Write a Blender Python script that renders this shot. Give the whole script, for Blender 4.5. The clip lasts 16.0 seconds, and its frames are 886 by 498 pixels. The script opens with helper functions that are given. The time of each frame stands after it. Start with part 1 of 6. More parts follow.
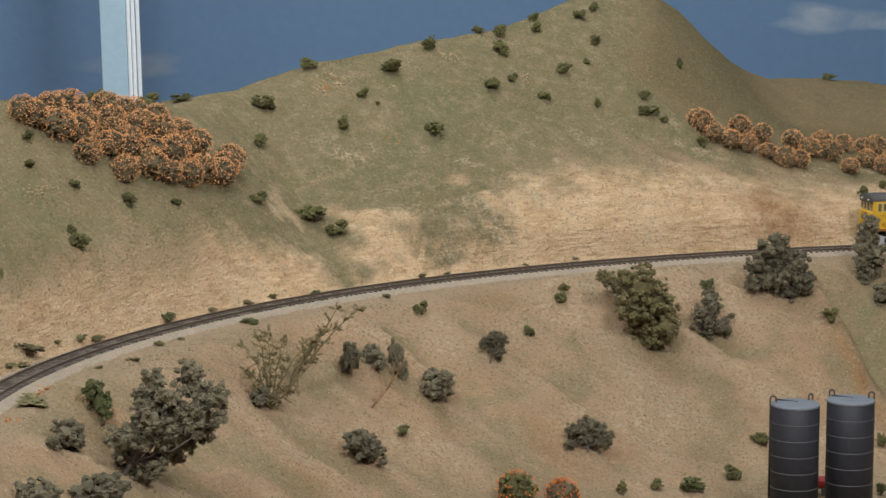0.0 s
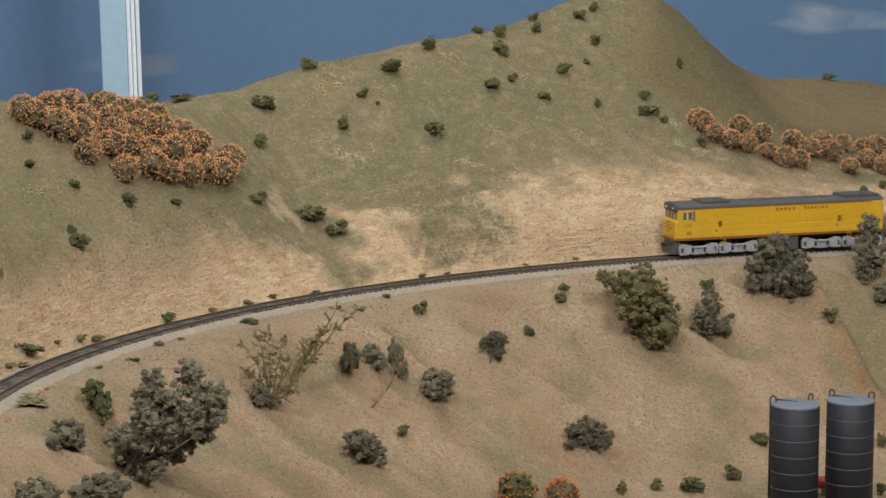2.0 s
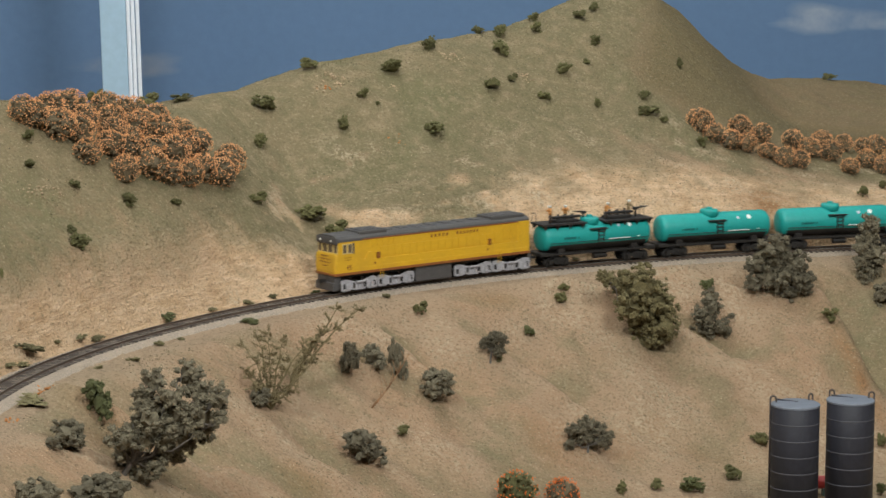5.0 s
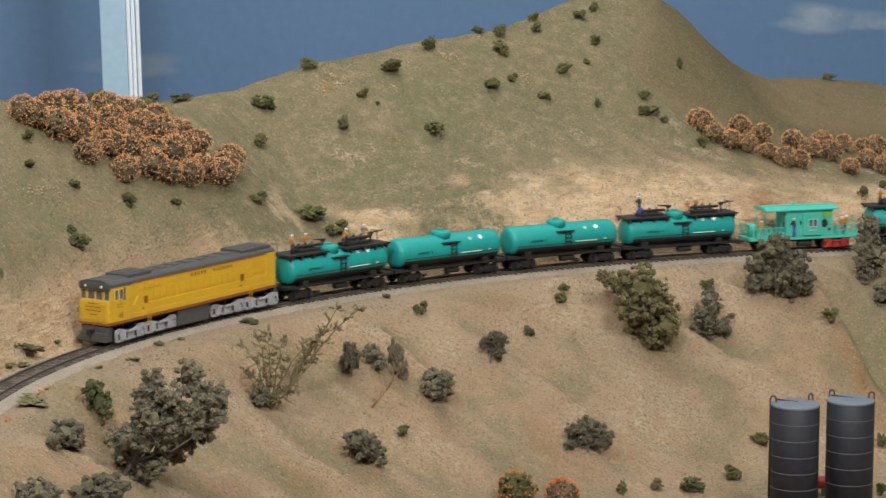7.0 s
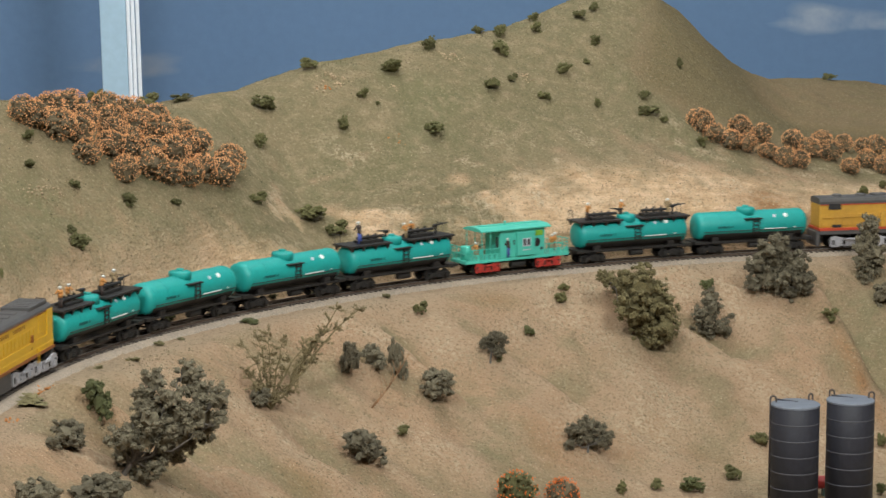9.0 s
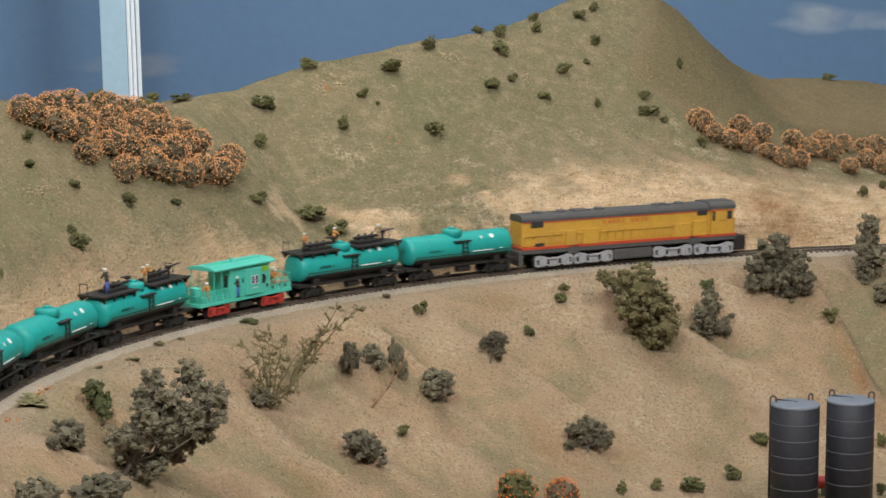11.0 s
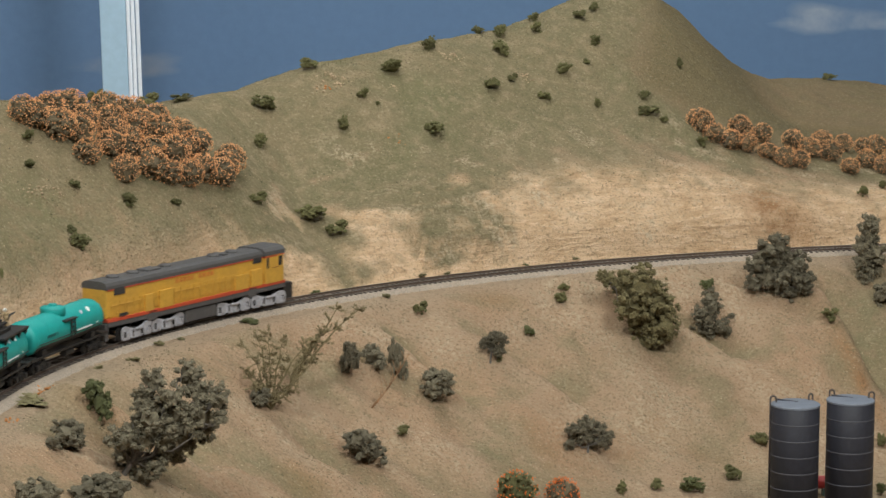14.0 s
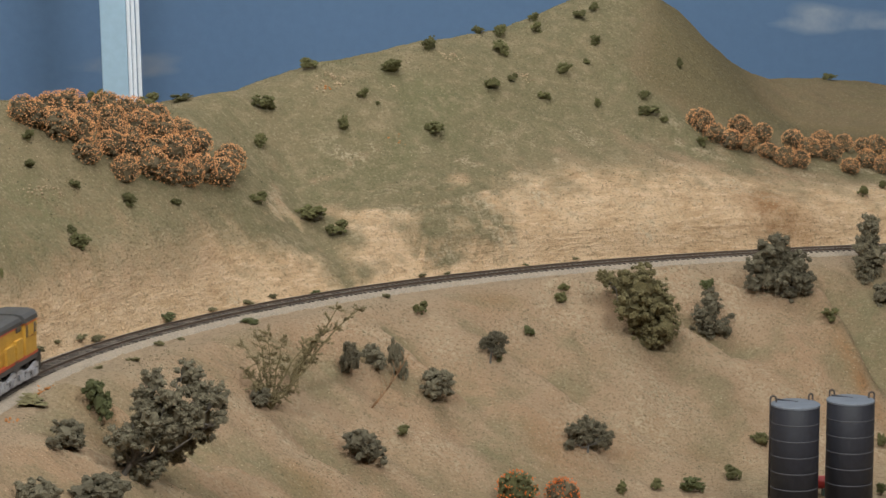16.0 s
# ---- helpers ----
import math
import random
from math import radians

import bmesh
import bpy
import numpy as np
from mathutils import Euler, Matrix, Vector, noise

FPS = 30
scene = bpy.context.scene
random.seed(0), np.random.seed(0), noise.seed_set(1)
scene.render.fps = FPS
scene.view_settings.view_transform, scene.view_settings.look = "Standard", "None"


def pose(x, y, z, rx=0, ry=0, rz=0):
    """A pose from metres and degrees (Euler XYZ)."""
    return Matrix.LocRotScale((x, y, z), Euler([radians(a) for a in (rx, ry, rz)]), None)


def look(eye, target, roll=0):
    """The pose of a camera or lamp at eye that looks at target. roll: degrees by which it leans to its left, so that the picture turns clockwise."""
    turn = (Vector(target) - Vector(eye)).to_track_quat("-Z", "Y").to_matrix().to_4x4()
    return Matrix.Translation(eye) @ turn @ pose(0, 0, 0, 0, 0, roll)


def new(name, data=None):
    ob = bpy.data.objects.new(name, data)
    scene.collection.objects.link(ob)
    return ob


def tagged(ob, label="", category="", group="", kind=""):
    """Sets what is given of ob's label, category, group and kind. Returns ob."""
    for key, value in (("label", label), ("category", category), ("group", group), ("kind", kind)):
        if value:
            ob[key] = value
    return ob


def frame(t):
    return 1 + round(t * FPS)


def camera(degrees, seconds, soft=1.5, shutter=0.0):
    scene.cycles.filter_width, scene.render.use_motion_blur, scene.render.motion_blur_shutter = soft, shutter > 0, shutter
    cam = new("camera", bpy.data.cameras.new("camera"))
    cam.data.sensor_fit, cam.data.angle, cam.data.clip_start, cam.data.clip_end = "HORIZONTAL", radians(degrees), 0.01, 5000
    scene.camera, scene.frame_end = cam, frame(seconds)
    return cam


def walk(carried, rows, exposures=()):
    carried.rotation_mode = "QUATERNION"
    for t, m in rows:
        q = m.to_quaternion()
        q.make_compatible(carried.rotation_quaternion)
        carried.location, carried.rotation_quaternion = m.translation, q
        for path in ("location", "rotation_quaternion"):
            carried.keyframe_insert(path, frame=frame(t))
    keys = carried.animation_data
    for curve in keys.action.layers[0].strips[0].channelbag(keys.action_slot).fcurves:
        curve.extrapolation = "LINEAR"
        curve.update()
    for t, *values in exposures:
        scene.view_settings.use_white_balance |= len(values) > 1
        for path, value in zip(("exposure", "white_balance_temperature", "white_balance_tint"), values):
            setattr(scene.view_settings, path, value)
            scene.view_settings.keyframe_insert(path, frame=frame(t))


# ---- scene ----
CAMERA = pose(0, 0, 0.457, 90 - 8.88, 0, 0)
cam = camera(19.55, 16.0, soft=1.5, shutter=0.5)
# the picture brightens a little while the train fills it
walk(cam, [(0.0, CAMERA), (16.0, CAMERA)], [(0.0, -0.10), (3.5, -0.07), (7.0, 0.06), (9.0, 0.13), (12.5, 0.06), (14.5, -0.06), (16.0, -0.10)])

# ---- light: the hall's ceiling lamps, and two added for the backdrop ----
world = bpy.data.worlds.new("hall")
scene.world = world
world.use_nodes = True
world.node_tree.nodes["Background"].inputs["Color"].default_value = (1.0, 0.95, 0.88, 1)
world.node_tree.nodes["Background"].inputs["Strength"].default_value = 0.1


def area_lamp(x, y, z, target, watts, size, colour):
    data = bpy.data.lights.new("area_lamp", "AREA")
    data.energy, data.size, data.color = watts, size, colour
    ob = new("area_lamp", data)
    ob.matrix_world = look((x, y, z), target)
    return ob


WARM = (0.975, 1.0, 0.97)
area_lamp(0.95, 0.80, 1.62, (0.1, 2.8, 0), 46, 0.50, WARM)
area_lamp(-0.50, 0.75, 1.62, (-0.2, 2.6, 0), 36.5, 0.45, WARM)
area_lamp(0.1, 2.45, 1.64, (0.1, 2.9, 0), 6, 1.2, WARM)
# no fixture is known for these two; added to brighten backdrop and post
area_lamp(0.4, 3.55, 1.64, (0.5, 4.3, 0.2), 15.5, 1.5, WARM)
area_lamp(-0.56, 3.15, 1.64, (-0.62, 4.2, 0.1), 20, 1.4, WARM)


# ---- materials ----
def nodes_of(name):
    m = bpy.data.materials.new(name)
    m.use_nodes = True
    t = m.node_tree
    return m, t, t.nodes["Principled BSDF"]


def add(t, kind, **values):
    n = t.nodes.new(kind)
    for k, v in values.items():
        if k in n.inputs:
            n.inputs[k].default_value = v
    return n


def noise_of(t, scale, detail=4.0, rough=0.6, coords=None):
    n = add(t, "ShaderNodeTexNoise", Scale=scale, Detail=detail, Roughness=rough)
    if coords is None:
        coords = add(t, "ShaderNodeTexCoord").outputs["Object"]
    t.links.new(coords, n.inputs["Vector"])
    return n.outputs["Fac"]


def ramp(t, fac, lo, hi):
    n = add(t, "ShaderNodeMapRange")
    n.inputs["From Min"].default_value, n.inputs["From Max"].default_value = lo, hi
    t.links.new(fac, n.inputs["Value"])
    return n.outputs["Result"]


def maths(t, op, a, b):
    n = t.nodes.new("ShaderNodeMath")
    n.operation, n.use_clamp = op, True
    for k, v in ((0, a), (1, b)):
        if isinstance(v, (int, float)):
            n.inputs[k].default_value = v
        else:
            t.links.new(v, n.inputs[k])
    return n.outputs[0]


def mix(t, fac, a, b, blend="MIX"):
    n = t.nodes.new("ShaderNodeMix")
    n.data_type, n.blend_type = "RGBA", blend
    for k, v in ((0, fac), (6, a), (7, b)):
        if isinstance(v, (int, float)):
            n.inputs[k].default_value = v
        elif isinstance(v, tuple):
            n.inputs[k].default_value = (*v, 1)
        else:
            t.links.new(v, n.inputs[k])
    return n.outputs[2]


def bump_of(t, bsdf, height, strength, distance):
    n = add(t, "ShaderNodeBump", Strength=strength, Distance=distance)
    t.links.new(height, n.inputs["Height"])
    t.links.new(n.outputs["Normal"], bsdf.inputs["Normal"])


def surface(name, colour, rough=0.6, metal=0.0, vary=0.25, grain=400, stain=30, bump=0.15, dirt=None, spread=0.0, islands=False):
    """Paint, plastic, wood or foam: colour broken by fine grain and broad stains."""
    m, t, b = nodes_of(name)
    b.inputs["Roughness"].default_value, b.inputs["Metallic"].default_value = rough, metal
    fine, broad = noise_of(t, grain, 3), noise_of(t, stain, 4)
    dark = tuple(c * (1 - vary) for c in colour)
    light = tuple(min(1, c * (1 + vary * 0.8)) for c in colour)
    c = mix(t, ramp(t, fine, 0.3, 0.7), dark, light)
    c = mix(t, maths(t, "MULTIPLY", ramp(t, broad, 0.45, 0.75), 0.6), c, dirt or tuple(k * (1 - vary * 1.3) for k in colour))
    if spread:
        src = add(t, "ShaderNodeNewGeometry").outputs["Random Per Island"] if islands else add(t, "ShaderNodeObjectInfo").outputs["Random"]
        k = add(t, "ShaderNodeMapRange")
        k.inputs["To Min"].default_value, k.inputs["To Max"].default_value = 1 - spread, 1 + spread
        t.links.new(src, k.inputs["Value"])
        h = add(t, "ShaderNodeHueSaturation")
        t.links.new(k.outputs[0], h.inputs["Value"])
        t.links.new(c, h.inputs["Color"])
        c = h.outputs[0]
    t.links.new(c, b.inputs["Base Color"])
    r = add(t, "ShaderNodeMapRange")
    r.inputs["To Min"].default_value, r.inputs["To Max"].default_value = max(0.05, rough - 0.1), min(1, rough + 0.12)
    t.links.new(broad, r.inputs["Value"])
    t.links.new(r.outputs[0], b.inputs["Roughness"])
    if bump:
        bump_of(t, b, fine, bump, 0.0006)
    return m


def land_material():
    """Painted plaster scenery with sifted soil and ground-foam turf; the zones are laid out in the mesh."""
    m, t, b = nodes_of("scenery_ground")
    b.inputs["Roughness"].default_value = 0.95
    b.inputs["Specular IOR Level"].default_value = 0.15
    zone = t.nodes.new("ShaderNodeVertexColor")
    zone.layer_name = "zones"
    sep = t.nodes.new("ShaderNodeSeparateColor")
    t.links.new(zone.outputs["Color"], sep.inputs[0])
    zone2 = t.nodes.new("ShaderNodeVertexColor")
    zone2.layer_name = "stains"
    sep2 = t.nodes.new("ShaderNodeSeparateColor")
    t.links.new(zone2.outputs["Color"], sep2.inputs[0])
    grain, speck, mid, broad = noise_of(t, 650, 3, 0.7), noise_of(t, 260, 3), noise_of(t, 60, 5), noise_of(t, 9, 5)
    tint, patch = noise_of(t, 4.5, 3), noise_of(t, 22, 5, 0.65)
    # sifted soil in soft tan, pinkish and grey washes
    soil = mix(t, ramp(t, patch, 0.3, 0.7), (0.369, 0.252, 0.161), (0.439, 0.312, 0.206))
    soil = mix(t, maths(t, "MULTIPLY", ramp(t, broad, 0.42, 0.68), 0.8), soil, (0.413, 0.258, 0.156))
    soil = mix(t, maths(t, "MULTIPLY", ramp(t, tint, 0.50, 0.64), 0.7), soil, (0.337, 0.268, 0.173))
    soil = mix(t, maths(t, "MULTIPLY", ramp(t, mid, 0.45, 0.75), 0.5), soil, (0.316, 0.222, 0.140))
    # thin turf scattered over the soil in patches
    thin = maths(t, "MULTIPLY", ramp(t, speck, 0.46, 0.60), ramp(t, patch, 0.50, 0.64))
    soil = mix(t, maths(t, "MULTIPLY", thin, 0.55), soil, (0.193, 0.165, 0.098))
    # cut rock: cream with fine level cracks
    tc = add(t, "ShaderNodeTexCoord")
    stretch = t.nodes.new("ShaderNodeMapping")
    stretch.inputs["Scale"].default_value = (45, 45, 260)
    t.links.new(tc.outputs["Object"], stretch.inputs["Vector"])
    strata = noise_of(t, 1.0, 5, 0.65, stretch.outputs["Vector"])
    rock = mix(t, ramp(t, patch, 0.32, 0.68), (0.547, 0.363, 0.211), (0.708, 0.506, 0.327))
    rock = mix(t, maths(t, "MULTIPLY", ramp(t, strata, 0.52, 0.62), 0.7), rock, (0.770, 0.562, 0.380))
    rock = mix(t, maths(t, "MULTIPLY", ramp(t, strata, 0.44, 0.36), 0.55), rock, (0.385, 0.243, 0.137))
    rock = mix(t, maths(t, "MULTIPLY", ramp(t, mid, 0.55, 0.72), 0.45), rock, (0.405, 0.276, 0.159))
    # turf: olive over straw, breaking into dry brown and chalky stipple lower down
    turf = mix(t, ramp(t, speck, 0.3, 0.7), (0.163, 0.141, 0.075), (0.264, 0.222, 0.128))
    turf = mix(t, maths(t, "MULTIPLY", ramp(t, broad, 0.40, 0.70), 0.7), turf, (0.268, 0.210, 0.125))
    turf = mix(t, maths(t, "MULTIPLY", ramp(t, patch, 0.54, 0.72), 0.55), turf, (0.325, 0.251, 0.152))
    turf = mix(t, maths(t, "MULTIPLY", ramp(t, tint, 0.46, 0.34), 0.55), turf, (0.180, 0.172, 0.088))
    turf = mix(t, maths(t, "MULTIPLY", ramp(t, mid, 0.52, 0.66), 0.55), turf, (0.370, 0.292, 0.185))
    turf = mix(t, maths(t, "MULTIPLY", ramp(t, mid, 0.46, 0.34), 0.50), turf, (0.160, 0.145, 0.078))
    # brown turf of the right flank, darkened for the side turned from the light
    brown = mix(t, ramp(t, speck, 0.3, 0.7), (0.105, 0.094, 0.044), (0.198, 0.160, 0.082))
    ragged = maths(t, "ADD", maths(t, "MULTIPLY", ramp(t, mid, 0.3, 0.7), 0.42), maths(t, "MULTIPLY", ramp(t, patch, 0.3, 0.7), 0.30))
    cover = ramp(t, maths(t, "ADD", maths(t, "MULTIPLY", sep.outputs[0], 0.85), maths(t, "MULTIPLY", ragged, 0.8)), 0.42, 0.95)
    redge = ramp(t, maths(t, "ADD", sep.outputs[1], maths(t, "MULTIPLY", mid, 0.4)), 0.4, 0.75)
    c = mix(t, redge, soil, rock)
    c = mix(t, cover, c, turf)
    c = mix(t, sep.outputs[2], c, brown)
    c = mix(t, maths(t, "MULTIPLY", sep2.outputs[0], ramp(t, mid, 0.25, 0.6)), c, (0.34, 0.185, 0.090))
    stipple = maths(t, "MULTIPLY", ramp(t, speck, 0.44, 0.58), ramp(t, mid, 0.36, 0.58))
    c = mix(t, maths(t, "MULTIPLY", sep2.outputs[1], stipple), c, (0.60, 0.49, 0.345))
    c = mix(t, maths(t, "MULTIPLY", sep2.outputs[2], 0.55), c, (0.37, 0.285, 0.20))
    pits = noise_of(t, 330, 2, 0.5)
    c = mix(t, maths(t, "MULTIPLY", ramp(t, pits, 0.56, 0.68), 0.52), c, (0.16, 0.13, 0.075))
    c = mix(t, maths(t, "MULTIPLY", ramp(t, pits, 0.40, 0.30), 0.30), c, (0.56, 0.46, 0.33))
    c = mix(t, 0.6, c, mix(t, ramp(t, grain, 0.3, 0.7), (0.72, 0.72, 0.72), (1.08, 1.08, 1.08)), "MULTIPLY")
    t.links.new(c, b.inputs["Base Color"])
    relief = maths(t, "ADD", maths(t, "MULTIPLY", grain, 0.22), maths(t, "MULTIPLY", speck, 0.38))
    relief = maths(t, "ADD", relief, maths(t, "MULTIPLY", pits, 0.16))
    relief = maths(t, "ADD", relief, maths(t, "MULTIPLY", maths(t, "MULTIPLY", strata, redge), 0.55))
    bump_of(t, b, relief, 1.0, 0.0080)
    return m


LAND = land_material()
BACKDROP = surface("backdrop_paint", (0.115, 0.20, 0.345), 0.9, vary=0.05, grain=60, stain=1.2, bump=0.03)
WALL = surface("wall_paint", (0.55, 0.52, 0.48), 0.9, vary=0.05, grain=90, stain=2, bump=0.05)
CEILING = surface("ceiling_paint", (0.7, 0.68, 0.64), 0.95, vary=0.04, grain=90, stain=2, bump=0.05)
FLOORING = surface("carpet", (0.12, 0.11, 0.11), 0.95, vary=0.2, grain=300, stain=5)
FASCIA = surface("fascia_board", (0.10, 0.08, 0.06), 0.6, vary=0.2, grain=200, stain=8)


def cloud_material(name, colour):
    """Dry-brushed paint that thins out to the backdrop's blue at its rim."""
    m, t, b = nodes_of(name)
    b.inputs["Roughness"].default_value = 0.95
    rim = t.nodes.new("ShaderNodeVertexColor")
    rim.layer_name = "rim"
    streaks = noise_of(t, 14, 5)
    k = maths(t, "MULTIPLY", ramp(t, rim.outputs["Color"], 0.0, 0.42), ramp(t, streaks, 0.25, 0.65))
    t.links.new(mix(t, k, (0.115, 0.20, 0.345), colour), b.inputs["Base Color"])
    return m


CLOUD = cloud_material("cloud_paint", (0.30, 0.36, 0.45))
CLOUD_DIM = cloud_material("cloud_paint_thin", (0.225, 0.275, 0.36))
POST = surface("post_paint", (0.36, 0.52, 0.66), 0.6, vary=0.05, grain=90, stain=9, bump=0.03)
CABLE = surface("white_cable", (0.80, 0.86, 0.94), 0.7, vary=0.04, grain=90, stain=9, bump=0.0)
BALLAST = surface("ballast", (0.325, 0.268, 0.212), 0.95, vary=0.45, grain=900, stain=45, bump=0.9, dirt=(0.36, 0.29, 0.21))
TIE = surface("tie_plastic", (0.085, 0.068, 0.058), 0.8, vary=0.3, grain=500, stain=60, spread=0.25)
RAIL = surface("rail_metal", (0.12, 0.085, 0.065), 0.5, 0.3, vary=0.25, grain=500, stain=60)
RAILTOP = surface("rail_head", (0.30, 0.28, 0.26), 0.35, 0.9, vary=0.15, grain=500, stain=60, bump=0.0)
SHRUB = surface("shrub_foam", (0.135, 0.128, 0.048), 0.95, vary=0.45, grain=700, stain=120, bump=0.6, spread=0.22)
SAGE = surface("sage_foam", (0.155, 0.134, 0.088), 0.95, vary=0.45, grain=700, stain=120, bump=0.6, spread=0.2)
BRIGHT = surface("green_foam", (0.108, 0.116, 0.044), 0.95, vary=0.4, grain=700, stain=120, bump=0.6, spread=0.15)
OAK = surface("oak_foam", (0.170, 0.142, 0.064), 0.95, vary=0.45, grain=700, stain=120, bump=0.6, spread=0.15)
STRAW = surface("straw_foam", (0.215, 0.172, 0.088), 0.95, vary=0.4, grain=700, stain=120, bump=0.5)
BARK = surface("bark", (0.15, 0.135, 0.12), 0.9, vary=0.35, grain=500, stain=80, bump=0.5)
TWIG = surface("dry_twig", (0.33, 0.19, 0.10), 0.9, vary=0.3, grain=500, stain=80, bump=0.4)
BLOSSOM_BUSH = surface("blossom_bush_foam", (0.15, 0.115, 0.065), 0.95, vary=0.5, grain=700, stain=120, bump=0.6, spread=0.15)
BLOSSOM = surface("orange_blossom", (0.76, 0.375, 0.165), 0.9, vary=0.3, grain=900, stain=150, bump=0.2, spread=0.35, islands=True)
BLOSSOM_HOT = surface("red_orange_blossom", (0.75, 0.17, 0.03), 0.9, vary=0.25, grain=900, stain=150, bump=0.2, spread=0.3, islands=True)
TUFT = surface("dry_tuft", (0.20, 0.175, 0.085), 0.95, vary=0.45, grain=700, stain=120, bump=0.6, spread=0.3)
DARK_FLOCK = surface("dark_turf_flock", (0.135, 0.118, 0.062), 0.95, vary=0.3, grain=700, stain=60, bump=0.0, spread=0.3, islands=True)
FLOCK = surface("turf_flock", (0.235, 0.195, 0.110), 0.95, vary=0.3, grain=700, stain=60, bump=0.0, spread=0.3, islands=True)
GRIT = surface("sandy_grit", (0.46, 0.34, 0.22), 0.95, vary=0.3, grain=700, stain=60, bump=0.0, spread=0.4, islands=True)
STONE = surface("rubble_stone", (0.48, 0.35, 0.22), 0.95, vary=0.3, grain=600, stain=90, bump=0.5, spread=0.2)
RUSTY_STONE = surface("rusty_rubble", (0.50, 0.20, 0.06), 0.95, vary=0.3, grain=600, stain=90, bump=0.5, spread=0.2)
SILO = surface("silo_black", (0.021, 0.022, 0.032), 0.62, vary=0.2, grain=200, stain=25, bump=0.05)
SILO_TOP = surface("silo_grey", (0.16, 0.18, 0.22), 0.6, vary=0.12, grain=200, stain=40, bump=0.05)
SILO_BAND = surface("silo_band", (0.075, 0.076, 0.09), 0.5, vary=0.15, grain=200, stain=40, bump=0.0)
PIPE = surface("dark_pipe", (0.055, 0.04, 0.035), 0.5, vary=0.2, grain=200, stain=40, bump=0.05)
YELLOW = surface("yellow_paint", (0.66, 0.385, 0.022), 0.42, vary=0.07, grain=300, stain=35, bump=0.03, dirt=(0.55, 0.32, 0.03))
OCHRE = surface("weathered_yellow", (0.56, 0.31, 0.045), 0.5, vary=0.12, grain=300, stain=45, bump=0.03, dirt=(0.44, 0.25, 0.05))
ROOF = surface("grey_roof_paint", (0.078, 0.074, 0.073), 0.6, vary=0.15, grain=300, stain=50, bump=0.05)
RED = surface("red_stripe", (0.50, 0.07, 0.03), 0.45, vary=0.1, grain=300, stain=50, bump=0.0)
RUSTRED = surface("brown_red_line", (0.26, 0.09, 0.025), 0.5, vary=0.1, grain=300, stain=50, bump=0.0)
LETTER = surface("dark_red_lettering", (0.24, 0.085, 0.018), 0.5, vary=0.1, grain=300, stain=50, bump=0.0)
SILVER = surface("silver_truck_paint", (0.46, 0.46, 0.50), 0.36, 0.25, vary=0.2, grain=400, stain=120, bump=0.2, dirt=(0.2, 0.19, 0.19))
BLACK = surface("black_plastic", (0.022, 0.020, 0.019), 0.5, vary=0.3, grain=400, stain=70, bump=0.1)
GREY = surface("grey_plastic", (0.085, 0.08, 0.08), 0.55, vary=0.2, grain=400, stain=70, bump=0.1)
GLASS = surface("dark_window", (0.04, 0.04, 0.042), 0.12, vary=0.15, grain=200, stain=80, bump=0.0)
STRAWPAINT = surface("pale_yellow_trim", (0.62, 0.50, 0.22), 0.5, vary=0.1, grain=300, stain=60, bump=0.0)
CABGLASS = surface("cab_window", (0.15, 0.115, 0.075), 0.2, vary=0.3, grain=300, stain=150, bump=0.0)
TEAL = surface("teal_paint", (0.008, 0.31, 0.285), 0.50, vary=0.06, grain=300, stain=45, bump=0.02, dirt=(0.008, 0.25, 0.235))
DARK_TEAL = surface("dark_teal_lettering", (0.006, 0.10, 0.095), 0.5, vary=0.15, grain=300, stain=90, bump=0.0)
MINT = surface("mint_paint", (0.075, 0.49, 0.39), 0.45, vary=0.06, grain=300, stain=45, bump=0.02)
LIME = surface("lime_paint", (0.19, 0.42, 0.035), 0.5, vary=0.1, grain=300, stain=45, bump=0.0)
TRUCK_RED = surface("red_truck_paint", (0.45, 0.04, 0.03), 0.5, vary=0.25, grain=300, stain=70, bump=0.1)
WHITE = surface("white_marking", (0.78, 0.80, 0.78), 0.5, vary=0.05, grain=300, stain=70, bump=0.0)
PINK = surface("pale_marking", (0.55, 0.55, 0.62), 0.5, vary=0.05, grain=300, stain=70, bump=0.0)
FIG_ORANGE = surface("orange_vest", (0.56, 0.25, 0.07), 0.7, vary=0.2, grain=900, stain=200, bump=0.0)
FIG_TAN = surface("tan_cloth", (0.30, 0.22, 0.12), 0.8, vary=0.2, grain=900, stain=200, bump=0.0)
FIG_BLUE = surface("blue_cloth", (0.06, 0.09, 0.32), 0.8, vary=0.2, grain=900, stain=200, bump=0.0)
FIG_DARK = surface("dark_cloth", (0.05, 0.035, 0.03), 0.8, vary=0.2, grain=900, stain=200, bump=0.0)


# ---- building helpers ----
def mesh_object(name, bm, material, parent=None, label="", shade=False):
    me = bpy.data.meshes.new(name)
    bm.to_mesh(me)
    bm.free()
    for m in material if isinstance(material, (list, tuple)) else [material]:
        me.materials.append(m)
    if shade:
        me.shade_smooth()
    ob = new(name, me)
    if parent is not None:
        ob.parent = parent
    if label:
        ob["label"] = label
    return ob


def part(name, bm, material, parent, label="", shade=False):
    return mesh_object(name, bm, material, parent, label, shade)


def empty(name, m=None):
    ob = new(name)
    ob.empty_display_size = 0.01
    if m is not None:
        ob.matrix_world = m
    return ob


